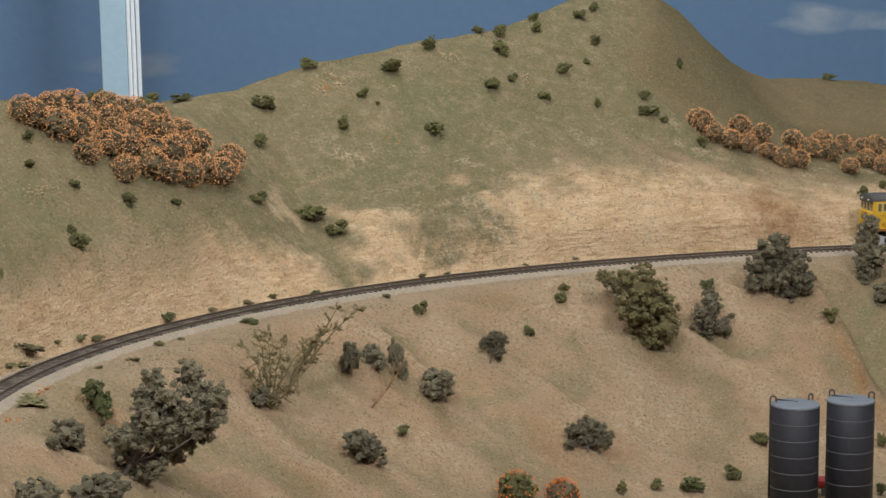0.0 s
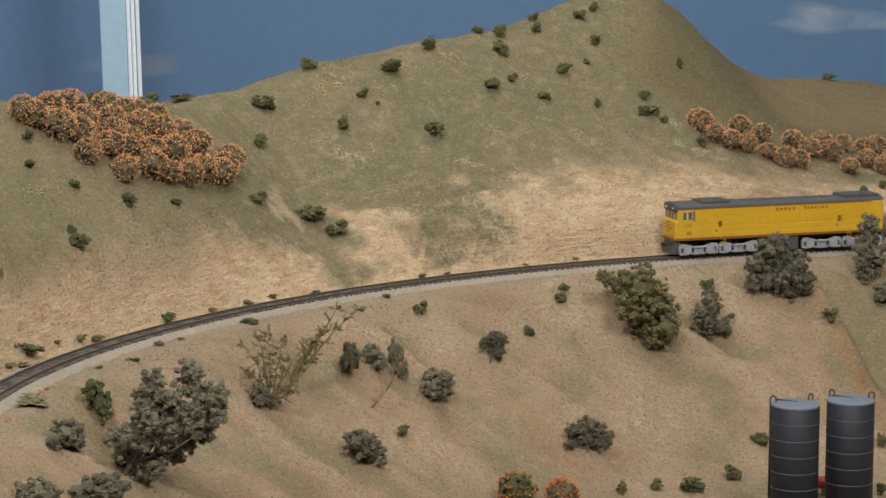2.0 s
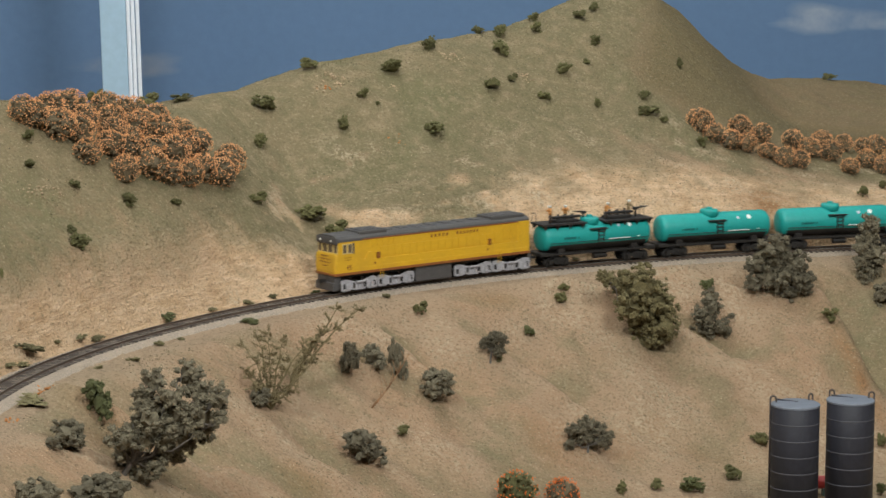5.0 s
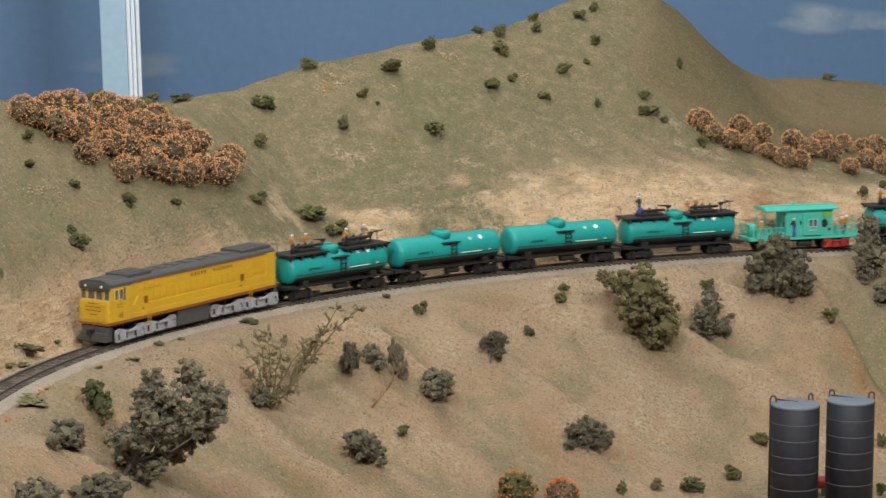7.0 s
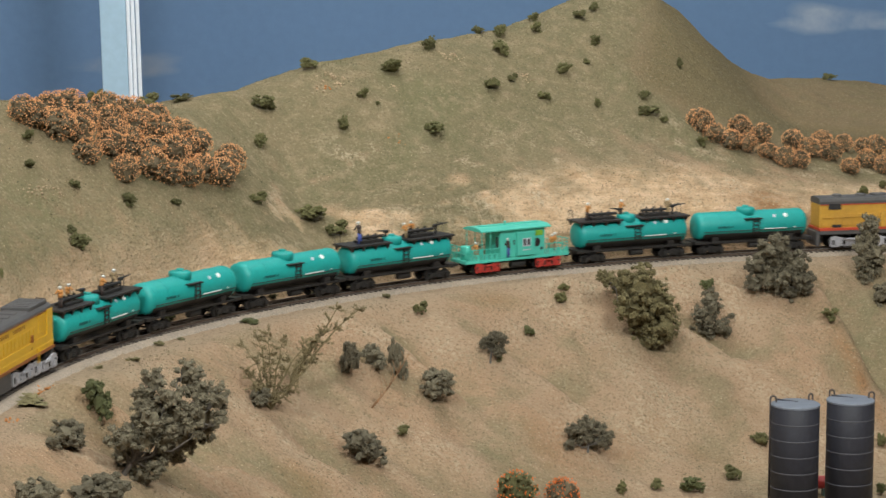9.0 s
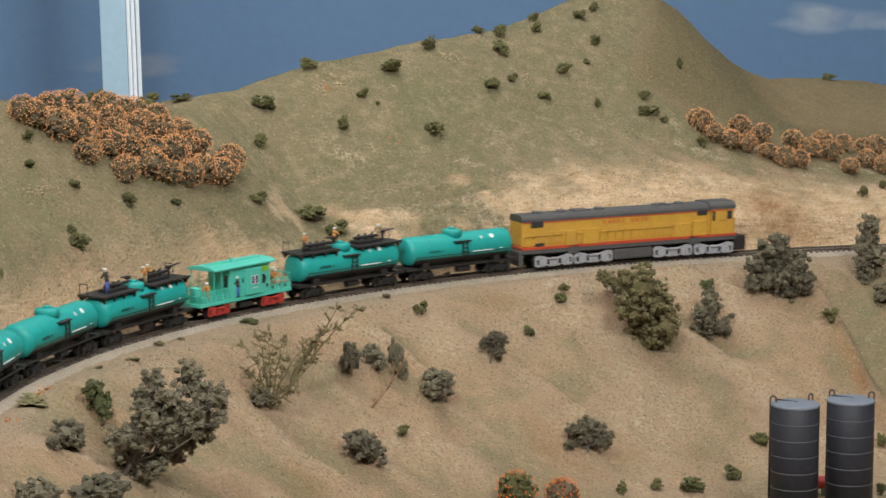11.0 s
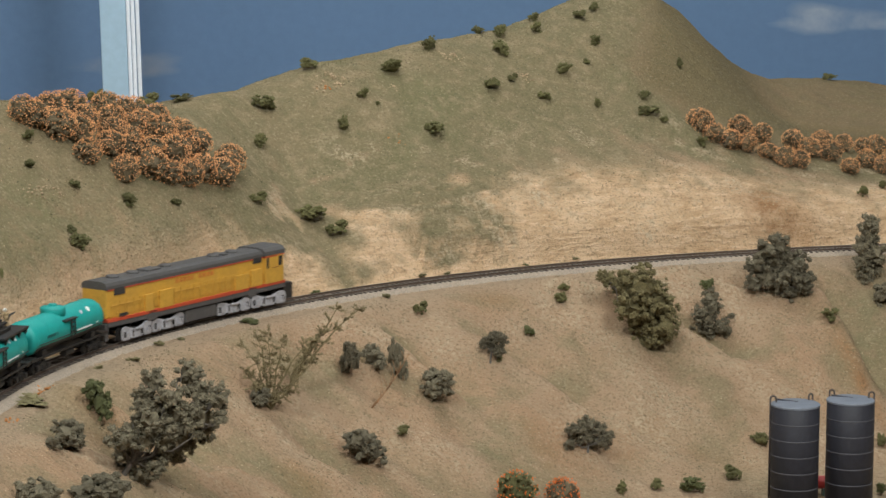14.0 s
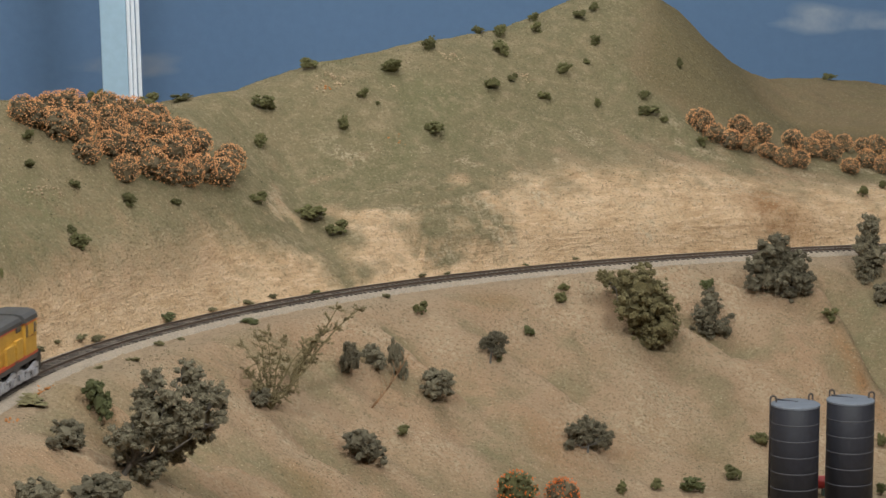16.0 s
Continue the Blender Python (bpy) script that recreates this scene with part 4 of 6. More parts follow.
def tree(x, y, seed, leaf, label, fork, heads, thick, bark=BARK, depth=0.5):
    """A wire-armature tree; fork: where the trunk parts, heads: (x, z, radius) of its foliage, in millimetres from the foot."""
    rnd = random.Random(seed)
    ob = tagged(empty("tree", pose(x, y, height_at(x, y) - 0.001)), label, "tree", "trees on the bank")
    wood, crown = bmesh.new(), bmesh.new()
    f = Vector((fork[0], 0, fork[1])) / 1000
    tube(wood, (0, 0, -0.004), f, thick, thick * 0.8, 8, False)
    wide = max(abs(h[0] - fork[0]) for h in heads) / 1000
    for hx, hz, hr in heads:
        c = Vector((hx / 1000, rnd.uniform(-1, 1) * wide * depth * 0.6, hz / 1000))
        limb(wood, f, c, thick * 0.42, thick * 0.15, rnd)
        for _ in range(4):
            d = Vector((rnd.gauss(0, 1), rnd.gauss(0, 1), rnd.gauss(0.2, 0.8))).normalized()
            limb(wood, c - (c - f) * 0.25, c + d * hr * 0.0008, thick * 0.18, thick * 0.07, rnd)
        foam(crown, c, hr * 0.00122, rnd)
        if (c - f).length > 0.034:
            foam(crown, f.lerp(c, rnd.uniform(0.62, 0.78)) + Vector((rnd.gauss(0, 1), rnd.gauss(0, 1), rnd.gauss(0, 1))) * 0.002, hr * 0.00085, rnd)
    part("trunk", wood, bark, ob, "", True)
    part("crown", crown, leaf, ob)
    return ob


def wispy_tree(x, y, seed, label, stems, thick, twigs, puff):
    """Thin crooked stems with short stubby twigs, barely any foam; stems: tips (x, y, z) in millimetres from the foot."""
    rnd = random.Random(seed)
    ob = tagged(empty("tree", pose(x, y, height_at(x, y) - 0.001)), label, "tree", "trees on the bank")
    wood, crown = bmesh.new(), bmesh.new()
    for tip in stems:
        b = Vector(tip) / 1000
        p, n = Vector((0, 0, 0)), 7
        for k in range(1, n + 1):
            u = k / n
            q = Vector((b.x * u ** 1.15, b.y * u, b.z * u ** 0.9)) + Vector((rnd.gauss(0, 1), rnd.gauss(0, 1), rnd.gauss(0, 1))) * 0.0011
            r = thick * (1.05 - 0.8 * u)
            tube(wood, p, q, r + thick * 0.1, r, 6, False)
            if k > 1:
                for _ in range(twigs + k % 2):
                    d = Vector((rnd.gauss(0, 1), rnd.gauss(0, 0.8), rnd.gauss(0.35, 0.7))).normalized()
                    e = q + d * rnd.uniform(0.004, 0.0115)
                    limb(wood, q, e, thick * 0.42, thick * 0.2, rnd, 0.2)
                    for _ in range(4):
                        m = q.lerp(e, rnd.uniform(0.35, 1.05))
                        lump(crown, m, puff * rnd.uniform(0.5, 1.2), rnd, 0.9)
                        scraps(crown, m, puff * 1.5, puff * 0.5, 6, rnd)
            p = q
    part("trunk", wood, STRAW, ob, "", True)
    part("crown", crown, STRAW, ob)
    return ob


tree(-0.263, 2.048, 17, SAGE, "sprawling dark grey-green oak leaning down the bank",
     (8, 9), [(28, 77, 10), (57, 80, 11), (18, 60, 10), (42, 66, 10), (66, 66, 11), (83, 66, 10), (83, 50, 6), (25, 49, 11), (46, 48, 12), (66, 50, 12), (3, 31, 12), (3, 15, 10), (21, 33, 10), (42, 39, 10), (68, 35, 10), (38, 18, 8), (55, 22, 7), (29, 7, 8), (16, -2, 9), (44, 9, 6)], 0.0028, depth=0.4)
tree(0.048, 2.574, 35, SAGE, "tiny bare-trunked tree on the sandy bank",
     (1, 11), [(6, 26, 7), (13, 23, 5), (-6, 21, 5), (1, 18, 5), (9, 13, 6), (-2, 25, 4)], 0.0011)
tree(0.144, 2.494, 42, SAGE, "low spreading grey-green tree on the bank",
     (0, 7), [(0, 29, 8), (-14, 22, 8), (12, 22, 8), (-3, 16, 8), (16, 11, 6), (-19, 10, 5), (7, 8, 6), (-7, 25, 8), (20, 19, 5)], 0.0014)
tree(0.219, 2.682, 53, OAK, "large full olive-green tree in a gully",
     (-2, 20), [(-46, 74, 9), (-29, 68, 13), (-8, 80, 10), (-12, 64, 16), (8, 63, 11), (-18, 47, 16), (8, 47, 16), (19, 36, 12), (-4, 30, 16), (16, 24, 12), (-6, 15, 14), (8, 15, 12), (-1, 6, 8)], 0.0022)
tree(0.290, 2.742, 64, SAGE, "thin dark tree with separate foliage clumps",
     (-2, 13), [(1, 43, 9), (2, 33, 9), (-13, 26, 8), (-4, 20, 8), (-11, 7, 8), (-2, 5, 7), (11, 10, 9), (18, 4, 6), (23, 22, 3), (-22, 8, 4)], 0.0014)
tree(0.375, 2.798, 75, SAGE, "dense dark grey-green tree below the track",
     (-3, 14), [(-6, 58, 12), (-18, 51, 12), (0, 48, 10), (-29, 36, 12), (-12, 39, 14), (15, 36, 13), (-32, 18, 10), (-17, 21, 14), (0, 23, 14), (19, 20, 13), (12, 5, 12), (-7, 11, 11), (26, 11, 6)], 0.0020)
tree(0.478, 2.866, 86, SAGE, "tall narrow dark tree below the track",
     (0, 15), [(2, 64, 11), (5, 50, 9), (-3, 37, 14), (8, 32, 12), (-6, 23, 9), (1, 11, 11), (-1, 3, 9), (13, 14, 7)], 0.0018)
wispy_tree(-0.161, 2.346, 23, "sparse straw-coloured tree with thin open branches",
           [(-22, 10, 57), (-12, 11, 65), (0, 9, 70), (14, -10, 68), (-25, 2, 39), (32, -2, 64), (40, 1, 44), (22, -9, 23), (-14, -7, 23)], 0.0012, 4, 0.0010)
wispy_tree(-0.148, 2.390, 29, "leaning straw-coloured sapling with thin open branches",
           [(69, 1, 81), (48, -4, 82), (40, 8, 61), (27, -5, 53)], 0.0014, 4, 0.0010)


def bare_branch(x, y):
    rnd = random.Random(9)
    ob = tagged(empty("dead_branch", pose(x, y, height_at(x, y) - 0.001)), "reddish bare forked branch stuck in the bank", "branch")
    bm = bmesh.new()
    pts = [Vector((0, 0, 0)), Vector((0.014, -0.004, 0.018)), Vector((0.026, -0.006, 0.036)), Vector((0.038, -0.006, 0.058))]
    for k in range(3):
        tube(bm, pts[k], pts[k + 1], 0.0011 - 0.0003 * k, 0.0008 - 0.0003 * k, 6)
    for k in range(12):
        f = rnd.uniform(0.2, 0.95) * 3
        i = int(f)
        p = pts[i].lerp(pts[i + 1], f - i)
        d = Vector((rnd.uniform(-0.5, 0.5), rnd.uniform(-0.5, 0.5), 1)).normalized()
        tube(bm, p, p + d * rnd.uniform(0.006, 0.016), 0.0004, 0.0002, 5)
    part("twigs", bm, TWIG, ob, "", True)


bare_branch(-0.069, 2.434)


def rubble(x, y, seed, material, label):
    rnd = random.Random(seed)
    bm = bmesh.new()
    for _ in range(rnd.randint(6, 11)):
        a, b = rnd.gauss(0, 0.0042), rnd.gauss(0, 0.0042)
        lump(bm, (a, b, height_at(x + a, y + b) - height_at(x, y) + 0.0006), rnd.uniform(0.0007, 0.0019), rnd, 0.7)
    ob = mesh_object("rubble", bm, material)
    ob.matrix_world = pose(x, y, height_at(x, y))
    return tagged(ob, label, "rocks", "loose rocks", "stuff")


for i, (x, y) in enumerate(RUBBLE):
    hot = i in (4, 14, 16, 17, 18)
    rubble(x, y, 600 + i, RUSTY_STONE if hot else STONE, "small orange-brown scattered stones" if hot else "small pale scattered stones on the ground")



def scatter(name, count, seed, size, material, keep, label):
    """Loose bits strewn over the ground: eight-sided crumbs in one mesh."""
    rnd = np.random.RandomState(seed)
    x, y = rnd.uniform(-0.5, 0.62, count * 6), rnd.uniform(1.85, 3.45, count * 6)
    z, d, s, cut = land(x, y)
    ok = np.where(keep(x, y, z, d, s, cut) > rnd.rand(len(x)))[0][:count]
    x, y, z = x[ok], y[ok], z[ok]
    n = len(x)
    r = size * rnd.uniform(0.5, 1.5, n)
    dirs = np.array([(1, 0, 0), (0, 1, 0), (-1, 0, 0), (0, -1, 0), (0, 0, 0.8), (0, 0, -0.8)])
    co = np.stack([x, y, z + r * 0.25], 1)[:, None, :] + dirs[None] * r[:, None, None] * rnd.uniform(0.6, 1.4, (n, 6, 1))
    tri = np.array([(0, 1, 4), (1, 2, 4), (2, 3, 4), (3, 0, 4), (1, 0, 5), (2, 1, 5), (3, 2, 5), (0, 3, 5)])
    faces = (np.arange(n)[:, None, None] * 6 + tri[None]).reshape(-1, 3)
    me = bpy.data.meshes.new(name)
    me.from_pydata(co.reshape(-1, 3).tolist(), [], faces.tolist())
    me.materials.append(material)
    return tagged(new(name, me), label, "ground cover", "", "stuff")


scatter("turf_flock", 22000, 5, 0.0005, FLOCK, lambda x, y, z, d, s, c: np.where(d > 0.06, smooth(0.02, 0.10, z) * 0.8, 0.0), "fine olive turf crumbs over the hillside")
scatter("turf_flock", 14000, 6, 0.0005, FLOCK, lambda x, y, z, d, s, c: (d < -0.05) * smooth(0.05, 0.4, ripple(x, y, 171, 9)) * 0.8, "fine olive turf crumbs in patches on the bank")
scatter("turf_flock", 15000, 15, 0.0006, DARK_FLOCK, lambda x, y, z, d, s, c: np.where(d > 0.05, (1 - c) * smooth(0.03, 0.10, z) * smooth(-0.5, 0.3, ripple(x, y, 221, 26)), 0.0), "dark olive turf crumbs over the hillside")
scatter("turf_flock", 9000, 16, 0.0006, DARK_FLOCK, lambda x, y, z, d, s, c: (d < -0.045) * smooth(0.0, 0.4, ripple(x, y, 231, 15)), "dark olive turf crumbs in patches on the bank")
scatter("sandy_grit", 9000, 7, 0.0005, GRIT, lambda x, y, z, d, s, c: (np.abs(d) > 0.034) * (d < 0.2) * 0.6, "loose sandy grit along the railway")


# ---- the train: x forward, y to the left, z up from the rails ----
def wheelset(bm, x, r, gauge=0.0082):
    for side in (-1, 1):
        lathe_into(bm, [(r * 1.1, -0.0012), (r * 1.1, -0.0006), (r, -0.0004), (r, 0.0012), (r * 0.75, 0.0013), (r * 0.7, 0.0008), (r * 0.2, 0.0008)], x, side * gauge, r, side)
    tube(bm, (x, -gauge, r), (x, gauge, r), 0.001, 0.001, 8)


def lathe_into(bm, profile, x, y, z, side, n=16):
    rings = []
    for r, h in profile:
        rings.append([bm.verts.new((x + r * math.cos(k * math.tau / n), y + side * h, z + r * math.sin(k * math.tau / n))) for k in range(n)])
    for a, b in zip(rings[:-1], rings[1:]):
        for k in range(n):
            bm.faces.new((a[k], a[(k + 1) % n], b[(k + 1) % n], b[k]))
    bm.faces.new(rings[0]), bm.faces.new(rings[-1])


def truck(parent, x, material, base=0.026, r=0.0055, y=0.0125, label="", name="truck", heavy=True):
    """A two-axle truck: wheels, shaped side frames, springs and journal boxes."""
    ob = empty(name)
    ob.parent = parent
    ob.matrix_local = pose(x, 0, 0)
    for k in (-1, 1):
        bm = bmesh.new()
        wheelset(bm, k * base / 2, r)
        part("wheelset", bm, BLACK, ob, "dark metal wheels on an axle")
    for side in (-1, 1):
        bm = bmesh.new()
        y0, y1 = side * y, side * (y + 0.0018)
        lo, hi = min(y0, y1), max(y0, y1)
        if heavy:
            prof = [(-0.72, 0.0090), (-0.68, 0.0116), (-0.50, 0.0122), (-0.3, 0.0106), (-0.12, 0.0092), (0.12, 0.0092), (0.3, 0.0106), (0.50, 0.0122), (0.68, 0.0116), (0.72, 0.0090), (0.70, 0.0026), (0.62, 0.0018), (0.38, 0.0020), (0.30, 0.0042), (0.20, 0.0020), (-0.20, 0.0020), (-0.30, 0.0042), (-0.38, 0.0020), (-0.62, 0.0018), (-0.70, 0.0026)]
        else:
            prof = [(-0.62, 0.0075), (-0.3, 0.0078), (-0.14, 0.0092), (0.14, 0.0092), (0.3, 0.0078), (0.62, 0.0075), (0.60, 0.0052), (0.32, 0.0050), (0.16, 0.0028), (-0.16, 0.0028), (-0.32, 0.0050), (-0.60, 0.0052)]
        a = [bm.verts.new((px * base, lo, pz)) for px, pz in prof]
        b = [bm.verts.new((px * base, hi, pz)) for px, pz in prof]
        n = len(prof)
        for k in range(n):
            bm.faces.new((a[k], a[(k + 1) % n], b[(k + 1) % n], b[k]))
        bm.faces.new(a[::-1]), bm.faces.new(b)
        for k in (-1, 1):
            w = side * (y + 0.0018)
            box(bm, k * base / 2 - 0.0022, k * base / 2 + 0.0022, min(w, w + side * 0.0014), max(w, w + side * 0.0014), r - 0.0022, r + 0.0022, 0.0004)
            if heavy:
                w2 = side * (y + 0.0020)
                tube(bm, (k * base * 0.30, w2, 0.0030), (k * base * 0.30, w2, 0.0098), 0.0011, 0.0011, 8)
        for k in (-0.0022, 0.0, 0.0022):
            tube(bm, (k, side * (y + 0.002), 0.0030), (k, side * (y + 0.002), 0.0072), 0.0009, 0.0009, 8)
        if heavy:
            tube(bm, (-base * 0.16, side * (y + 0.0034), 0.0092), (base * 0.16, side * (y + 0.0034), 0.0092), 0.0011, 0.0011, 8)
        bmesh.ops.recalc_face_normals(bm, faces=bm.faces[:])
        frame_part = part("side_frame", bm, material, ob, label)
        if heavy:
            # black plates on the frame's face give the shade of its openings
            for k in (-0.60, -0.22, 0.22, 0.60):
                bm = bmesh.new()
                w = side * (y + 0.0017)
                box(bm, k * base - 0.0014, k * base + 0.0014, min(w, w + side * 0.0003), max(w, w + side * 0.0003), 0.0040, 0.0085, 0.0001)
                part("opening_shade", bm, BLACK, frame_part, "black plate for the shade of a frame opening")
    bm = bmesh.new()
    box(bm, -0.004, 0.004, -y, y, 0.0060, 0.0095, 0.0006)
    part("bolster", bm, BLACK, ob)
    return ob


def coupler(parent, x, sign):
    bm = bmesh.new()
    box(bm, min(x, x + sign * 0.006), max(x, x + sign * 0.006), -0.0012, 0.0012, 0.0088, 0.0112, 0.0003)
    box(bm, min(x + sign * 0.005, x + sign * 0.0085), max(x + sign * 0.005, x + sign * 0.0085), -0.0024, 0.0018, 0.0080, 0.0120, 0.0006)
    return part("coupler", bm, BLACK, parent)


def railing(parent, material, x0, x1, y, z0, z1, posts, name="handrail"):
    bm = bmesh.new()
    tube(bm, (x0, y, z1), (x1, y, z1), 0.00035, 0.00035, 6)
    for k in range(posts):
        x = x0 + (x1 - x0) * k / (posts - 1)
        tube(bm, (x, y, z0), (x, y, z1), 0.0003, 0.0003, 6)
    return part(name, bm, material, parent)


def letters(parent, text, size, x, y, z, side, material, name="lettering", label="", stretch=1.0):
    """Raised text on the left (side 1) or right wall, or on the front (side 2)."""
    cu = bpy.data.curves.new(name, "FONT")
    cu.body, cu.size, cu.extrude, cu.align_x = text, size, 0.0001, "CENTER"
    tmp = bpy.data.objects.new(name, cu)
    scene.collection.objects.link(tmp)
    bpy.context.view_layer.update()
    me = bpy.data.meshes.new_from_object(tmp.evaluated_get(bpy.context.evaluated_depsgraph_get()))
    bpy.data.objects.remove(tmp)
    me.materials.append(material)
    ob = new(name, me)
    ob.parent = parent
    ob.matrix_local = pose(x, y, z, 90, 0, {1: 180, -1: 0, 2: 90}[side]) @ Matrix.Diagonal((stretch, 1, 1, 1))
    if label:
        ob["label"] = label
    return ob


def bars(parent, material, spans, y, z, h, side, name="lettering", depth=0.0002, label=""):
    """A line of lettering too small to read: a row of plain bars."""
    bm = bmesh.new()
    for a, b in spans:
        box(bm, a, b, min(y, y + side * depth), max(y, y + side * depth), z, z + h)
    return part(name, bm, material, parent, label)


def word(x0, x1, n, gap=0.3):
    w = (x1 - x0) / n
    return [(x0 + k * w, x0 + (k + 1 - gap) * w) for k in range(n)]


def window(parent, x0, x1, y, z0, z1, side, frame_material, glass=None):
    """A window in a side wall: a raised frame round a dark recessed pane."""
    f, d = 0.0007, 0.0005
    bm = bmesh.new()
    for a, b, c, e in ((x0 - f, x1 + f, z0 - f, z0), (x0 - f, x1 + f, z1, z1 + f), (x0 - f, x0, z0, z1), (x1, x1 + f, z0, z1)):
        box(bm, a, b, min(y, y + side * d), max(y, y + side * d), c, e)
    fr = part("window", bm, frame_material, parent)
    bm = bmesh.new()
    box(bm, x0, x1, min(y, y + side * 0.0002), max(y, y + side * 0.0002), z0, z1)
    part("pane", bm, glass or GLASS, fr, "dark glass")
    return fr


def end_window(parent, x, y0, y1, z0, z1, sign, frame_material, glass=None):
    f, d = 0.0007, 0.0005
    bm = bmesh.new()
    for a, b, c, e in ((y0 - f, y1 + f, z0 - f, z0), (y0 - f, y1 + f, z1, z1 + f), (y0 - f, y0, z0, z1), (y1, y1 + f, z0, z1)):
        box(bm, min(x, x + sign * d), max(x, x + sign * d), a, b, c, e)
    fr = part("window", bm, frame_material, parent)
    bm = bmesh.new()
    box(bm, min(x, x + sign * 0.0002), max(x, x + sign * 0.0002), y0, y1, z0, z1)
    part("pane", bm, glass or GLASS, fr, "dark glass")
    return fr


def lead_locomotive():
    ob = tagged(empty("diesel_locomotive"), "yellow model diesel locomotive with grey roof and silver trucks", "locomotive", "locomotives")
    F, B = 0.142, -0.142
    bm = bmesh.new()
    box(bm, B + 0.004, F - 0.010, -0.0165, 0.0165, 0.0155, 0.0205, 0.0006)
    part("frame", bm, YELLOW, ob, "yellow side sill")
    for side in (-1, 1):
        bm = bmesh.new()
        y = side * 0.0165
        box(bm, B + 0.004, F - 0.001, min(y, y + side * 0.0004), max(y, y + side * 0.0008), 0.0140, 0.0164)
        part("sill_stripe", bm, RUSTRED, ob, "brown-red edge stripe")
    # hood: walls up to the roof line, deeper skirt to the walkway
    bm = bmesh.new()
    prism(bm, [(-0.0150, 0.0200), (0.0150, 0.0200), (0.0150, 0.0462), (-0.0150, 0.0462)], B + 0.004, F - 0.036)
    box(bm, B + 0.0035, B + 0.020, -0.0160, 0.0160, 0.0200, 0.0462, 0.0008)
    part("hood", bm, YELLOW, ob)
    for side in (-1, 1):
        bm = bmesh.new()
        y = side * 0.0150
        pts = [(B + 0.020, 0.0203), (F - 0.036, 0.0203), (F - 0.036, 0.0275), (F - 0.043, 0.0275), (F - 0.047, 0.0335), (F - 0.051, 0.0335), (F - 0.054, 0.0265), (B + 0.020, 0.0265)]
        a = [bm.verts.new((x, y, z)) for x, z in pts]
        b = [bm.verts.new((x, y + side * 0.0012, z)) for x, z in pts]
        n = len(pts)
        for k in range(n):
            bm.faces.new((a[k], a[(k + 1) % n], b[(k + 1) % n], b[k]))
        bm.faces.new(a), bm.faces.new(b)
        bmesh.ops.recalc_face_normals(bm, faces=bm.faces[:])
        part("walkway_skirt", bm, YELLOW, ob)
        # grilles and doors along the hood
        for k in range(6):
            x = B + 0.0225 + k * 0.0035
            bm = bmesh.new()
            box(bm, x, x + 0.0026, min(y, y + side * 0.0005), max(y, y + side * 0.0005), 0.030, 0.044)
            part("hood_door", bm, YELLOW, ob)
        for k in range(17):
            x = B + 0.048 + k * 0.0102
            bm = bmesh.new()
            box(bm, x, x + 0.0088, min(y, y + side * 0.00045), max(y, y + side * 0.00045), 0.0285, 0.0372)
            part("hood_door", bm, YELLOW, ob)
        for k in range(5):
            x = F - 0.088 + k * 0.0075
            bm = bmesh.new()
            box(bm, x, x + 0.0062, min(y, y + side * 0.0006), max(y, y + side * 0.0006), 0.0385, 0.0448)
            part("hood_grille", bm, YELLOW, ob)
        bars(ob, LETTER, word(-0.062, -0.028, 7, 0.55) + word(-0.018, 0.010, 5, 0.55), y, 0.0402, 0.0028, side, label="dark red lettering bars")
        bars(ob, LETTER, word(F - 0.022, F - 0.012, 3), side * 0.0170, 0.0300, 0.0009, side)
        bars(ob, LETTER, word(F - 0.022, F - 0.013, 3), side * 0.0170, 0.0278, 0.0009, side)
        bars(ob, LETTER, [(F - 0.056, F - 0.054), (B + 0.066, B + 0.068)], side * 0.0167, 0.0215, 0.0020, side)
        for x in (F - 0.062, F - 0.066, B + 0.052, B + 0.048):
            bm = bmesh.new()
            yy = side * 0.0172
            tube(bm, (x, yy, 0.0085), (x, yy, 0.0200), 0.0004, 0.0004, 6)
            part("grab_iron", bm, YELLOW, ob)
    for side in (-1, 1):
        y = side * 0.0150
        bm = bmesh.new()
        box(bm, B + 0.004, F - 0.030, min(y, y + side * 0.0006), max(y, y + side * 0.0006), 0.0452, 0.0462)
        part("roof_stripe", bm, RUSTRED, ob, "thin brown-red stripe under the roof")
        # raised dark blocks carry the shade of the step recesses
        for x in (F - 0.062, B + 0.062):
            bm = bmesh.new()
            box(bm, x, x + 0.0035, min(y, y + side * 0.0022), max(y, y + side * 0.0022), 0.0268, 0.0325, 0.0002)
            part("notch_shade", bm, LETTER, ob, "dark brown block for the shade of a step recess")
    # roof with raised radiator boxes
    bm = bmesh.new()
    prism(bm, [(-0.0154, 0.0460), (0.0154, 0.0460), (0.0150, 0.0478), (0.0128, 0.0497), (0.0085, 0.0506), (-0.0085, 0.0506), (-0.0128, 0.0497), (-0.0150, 0.0478)], B + 0.0035, F - 0.030)
    part("roof", bm, ROOF, ob)
    for x0, x1 in ((B + 0.008, B + 0.058), (F - 0.075, F - 0.036)):
        bm = bmesh.new()
        box(bm, x0, x1, -0.0125, 0.0125, 0.0490, 0.0530, 0.0012)
        hatch = part("radiator_box", bm, ROOF, ob, "raised grey radiator housing")
        for k in range(5):
            bm = bmesh.new()
            w = (x1 - x0 - 0.008) / 5
            box(bm, x0 + 0.004 + k * w, x0 + 0.0025 + (k + 1) * w, -0.010, 0.010, 0.0528, 0.0535, 0.0003)
            part("fan_grille", bm, GREY, hatch)
    for k in range(7):
        bm = bmesh.new()
        x = B + 0.070 + k * 0.021
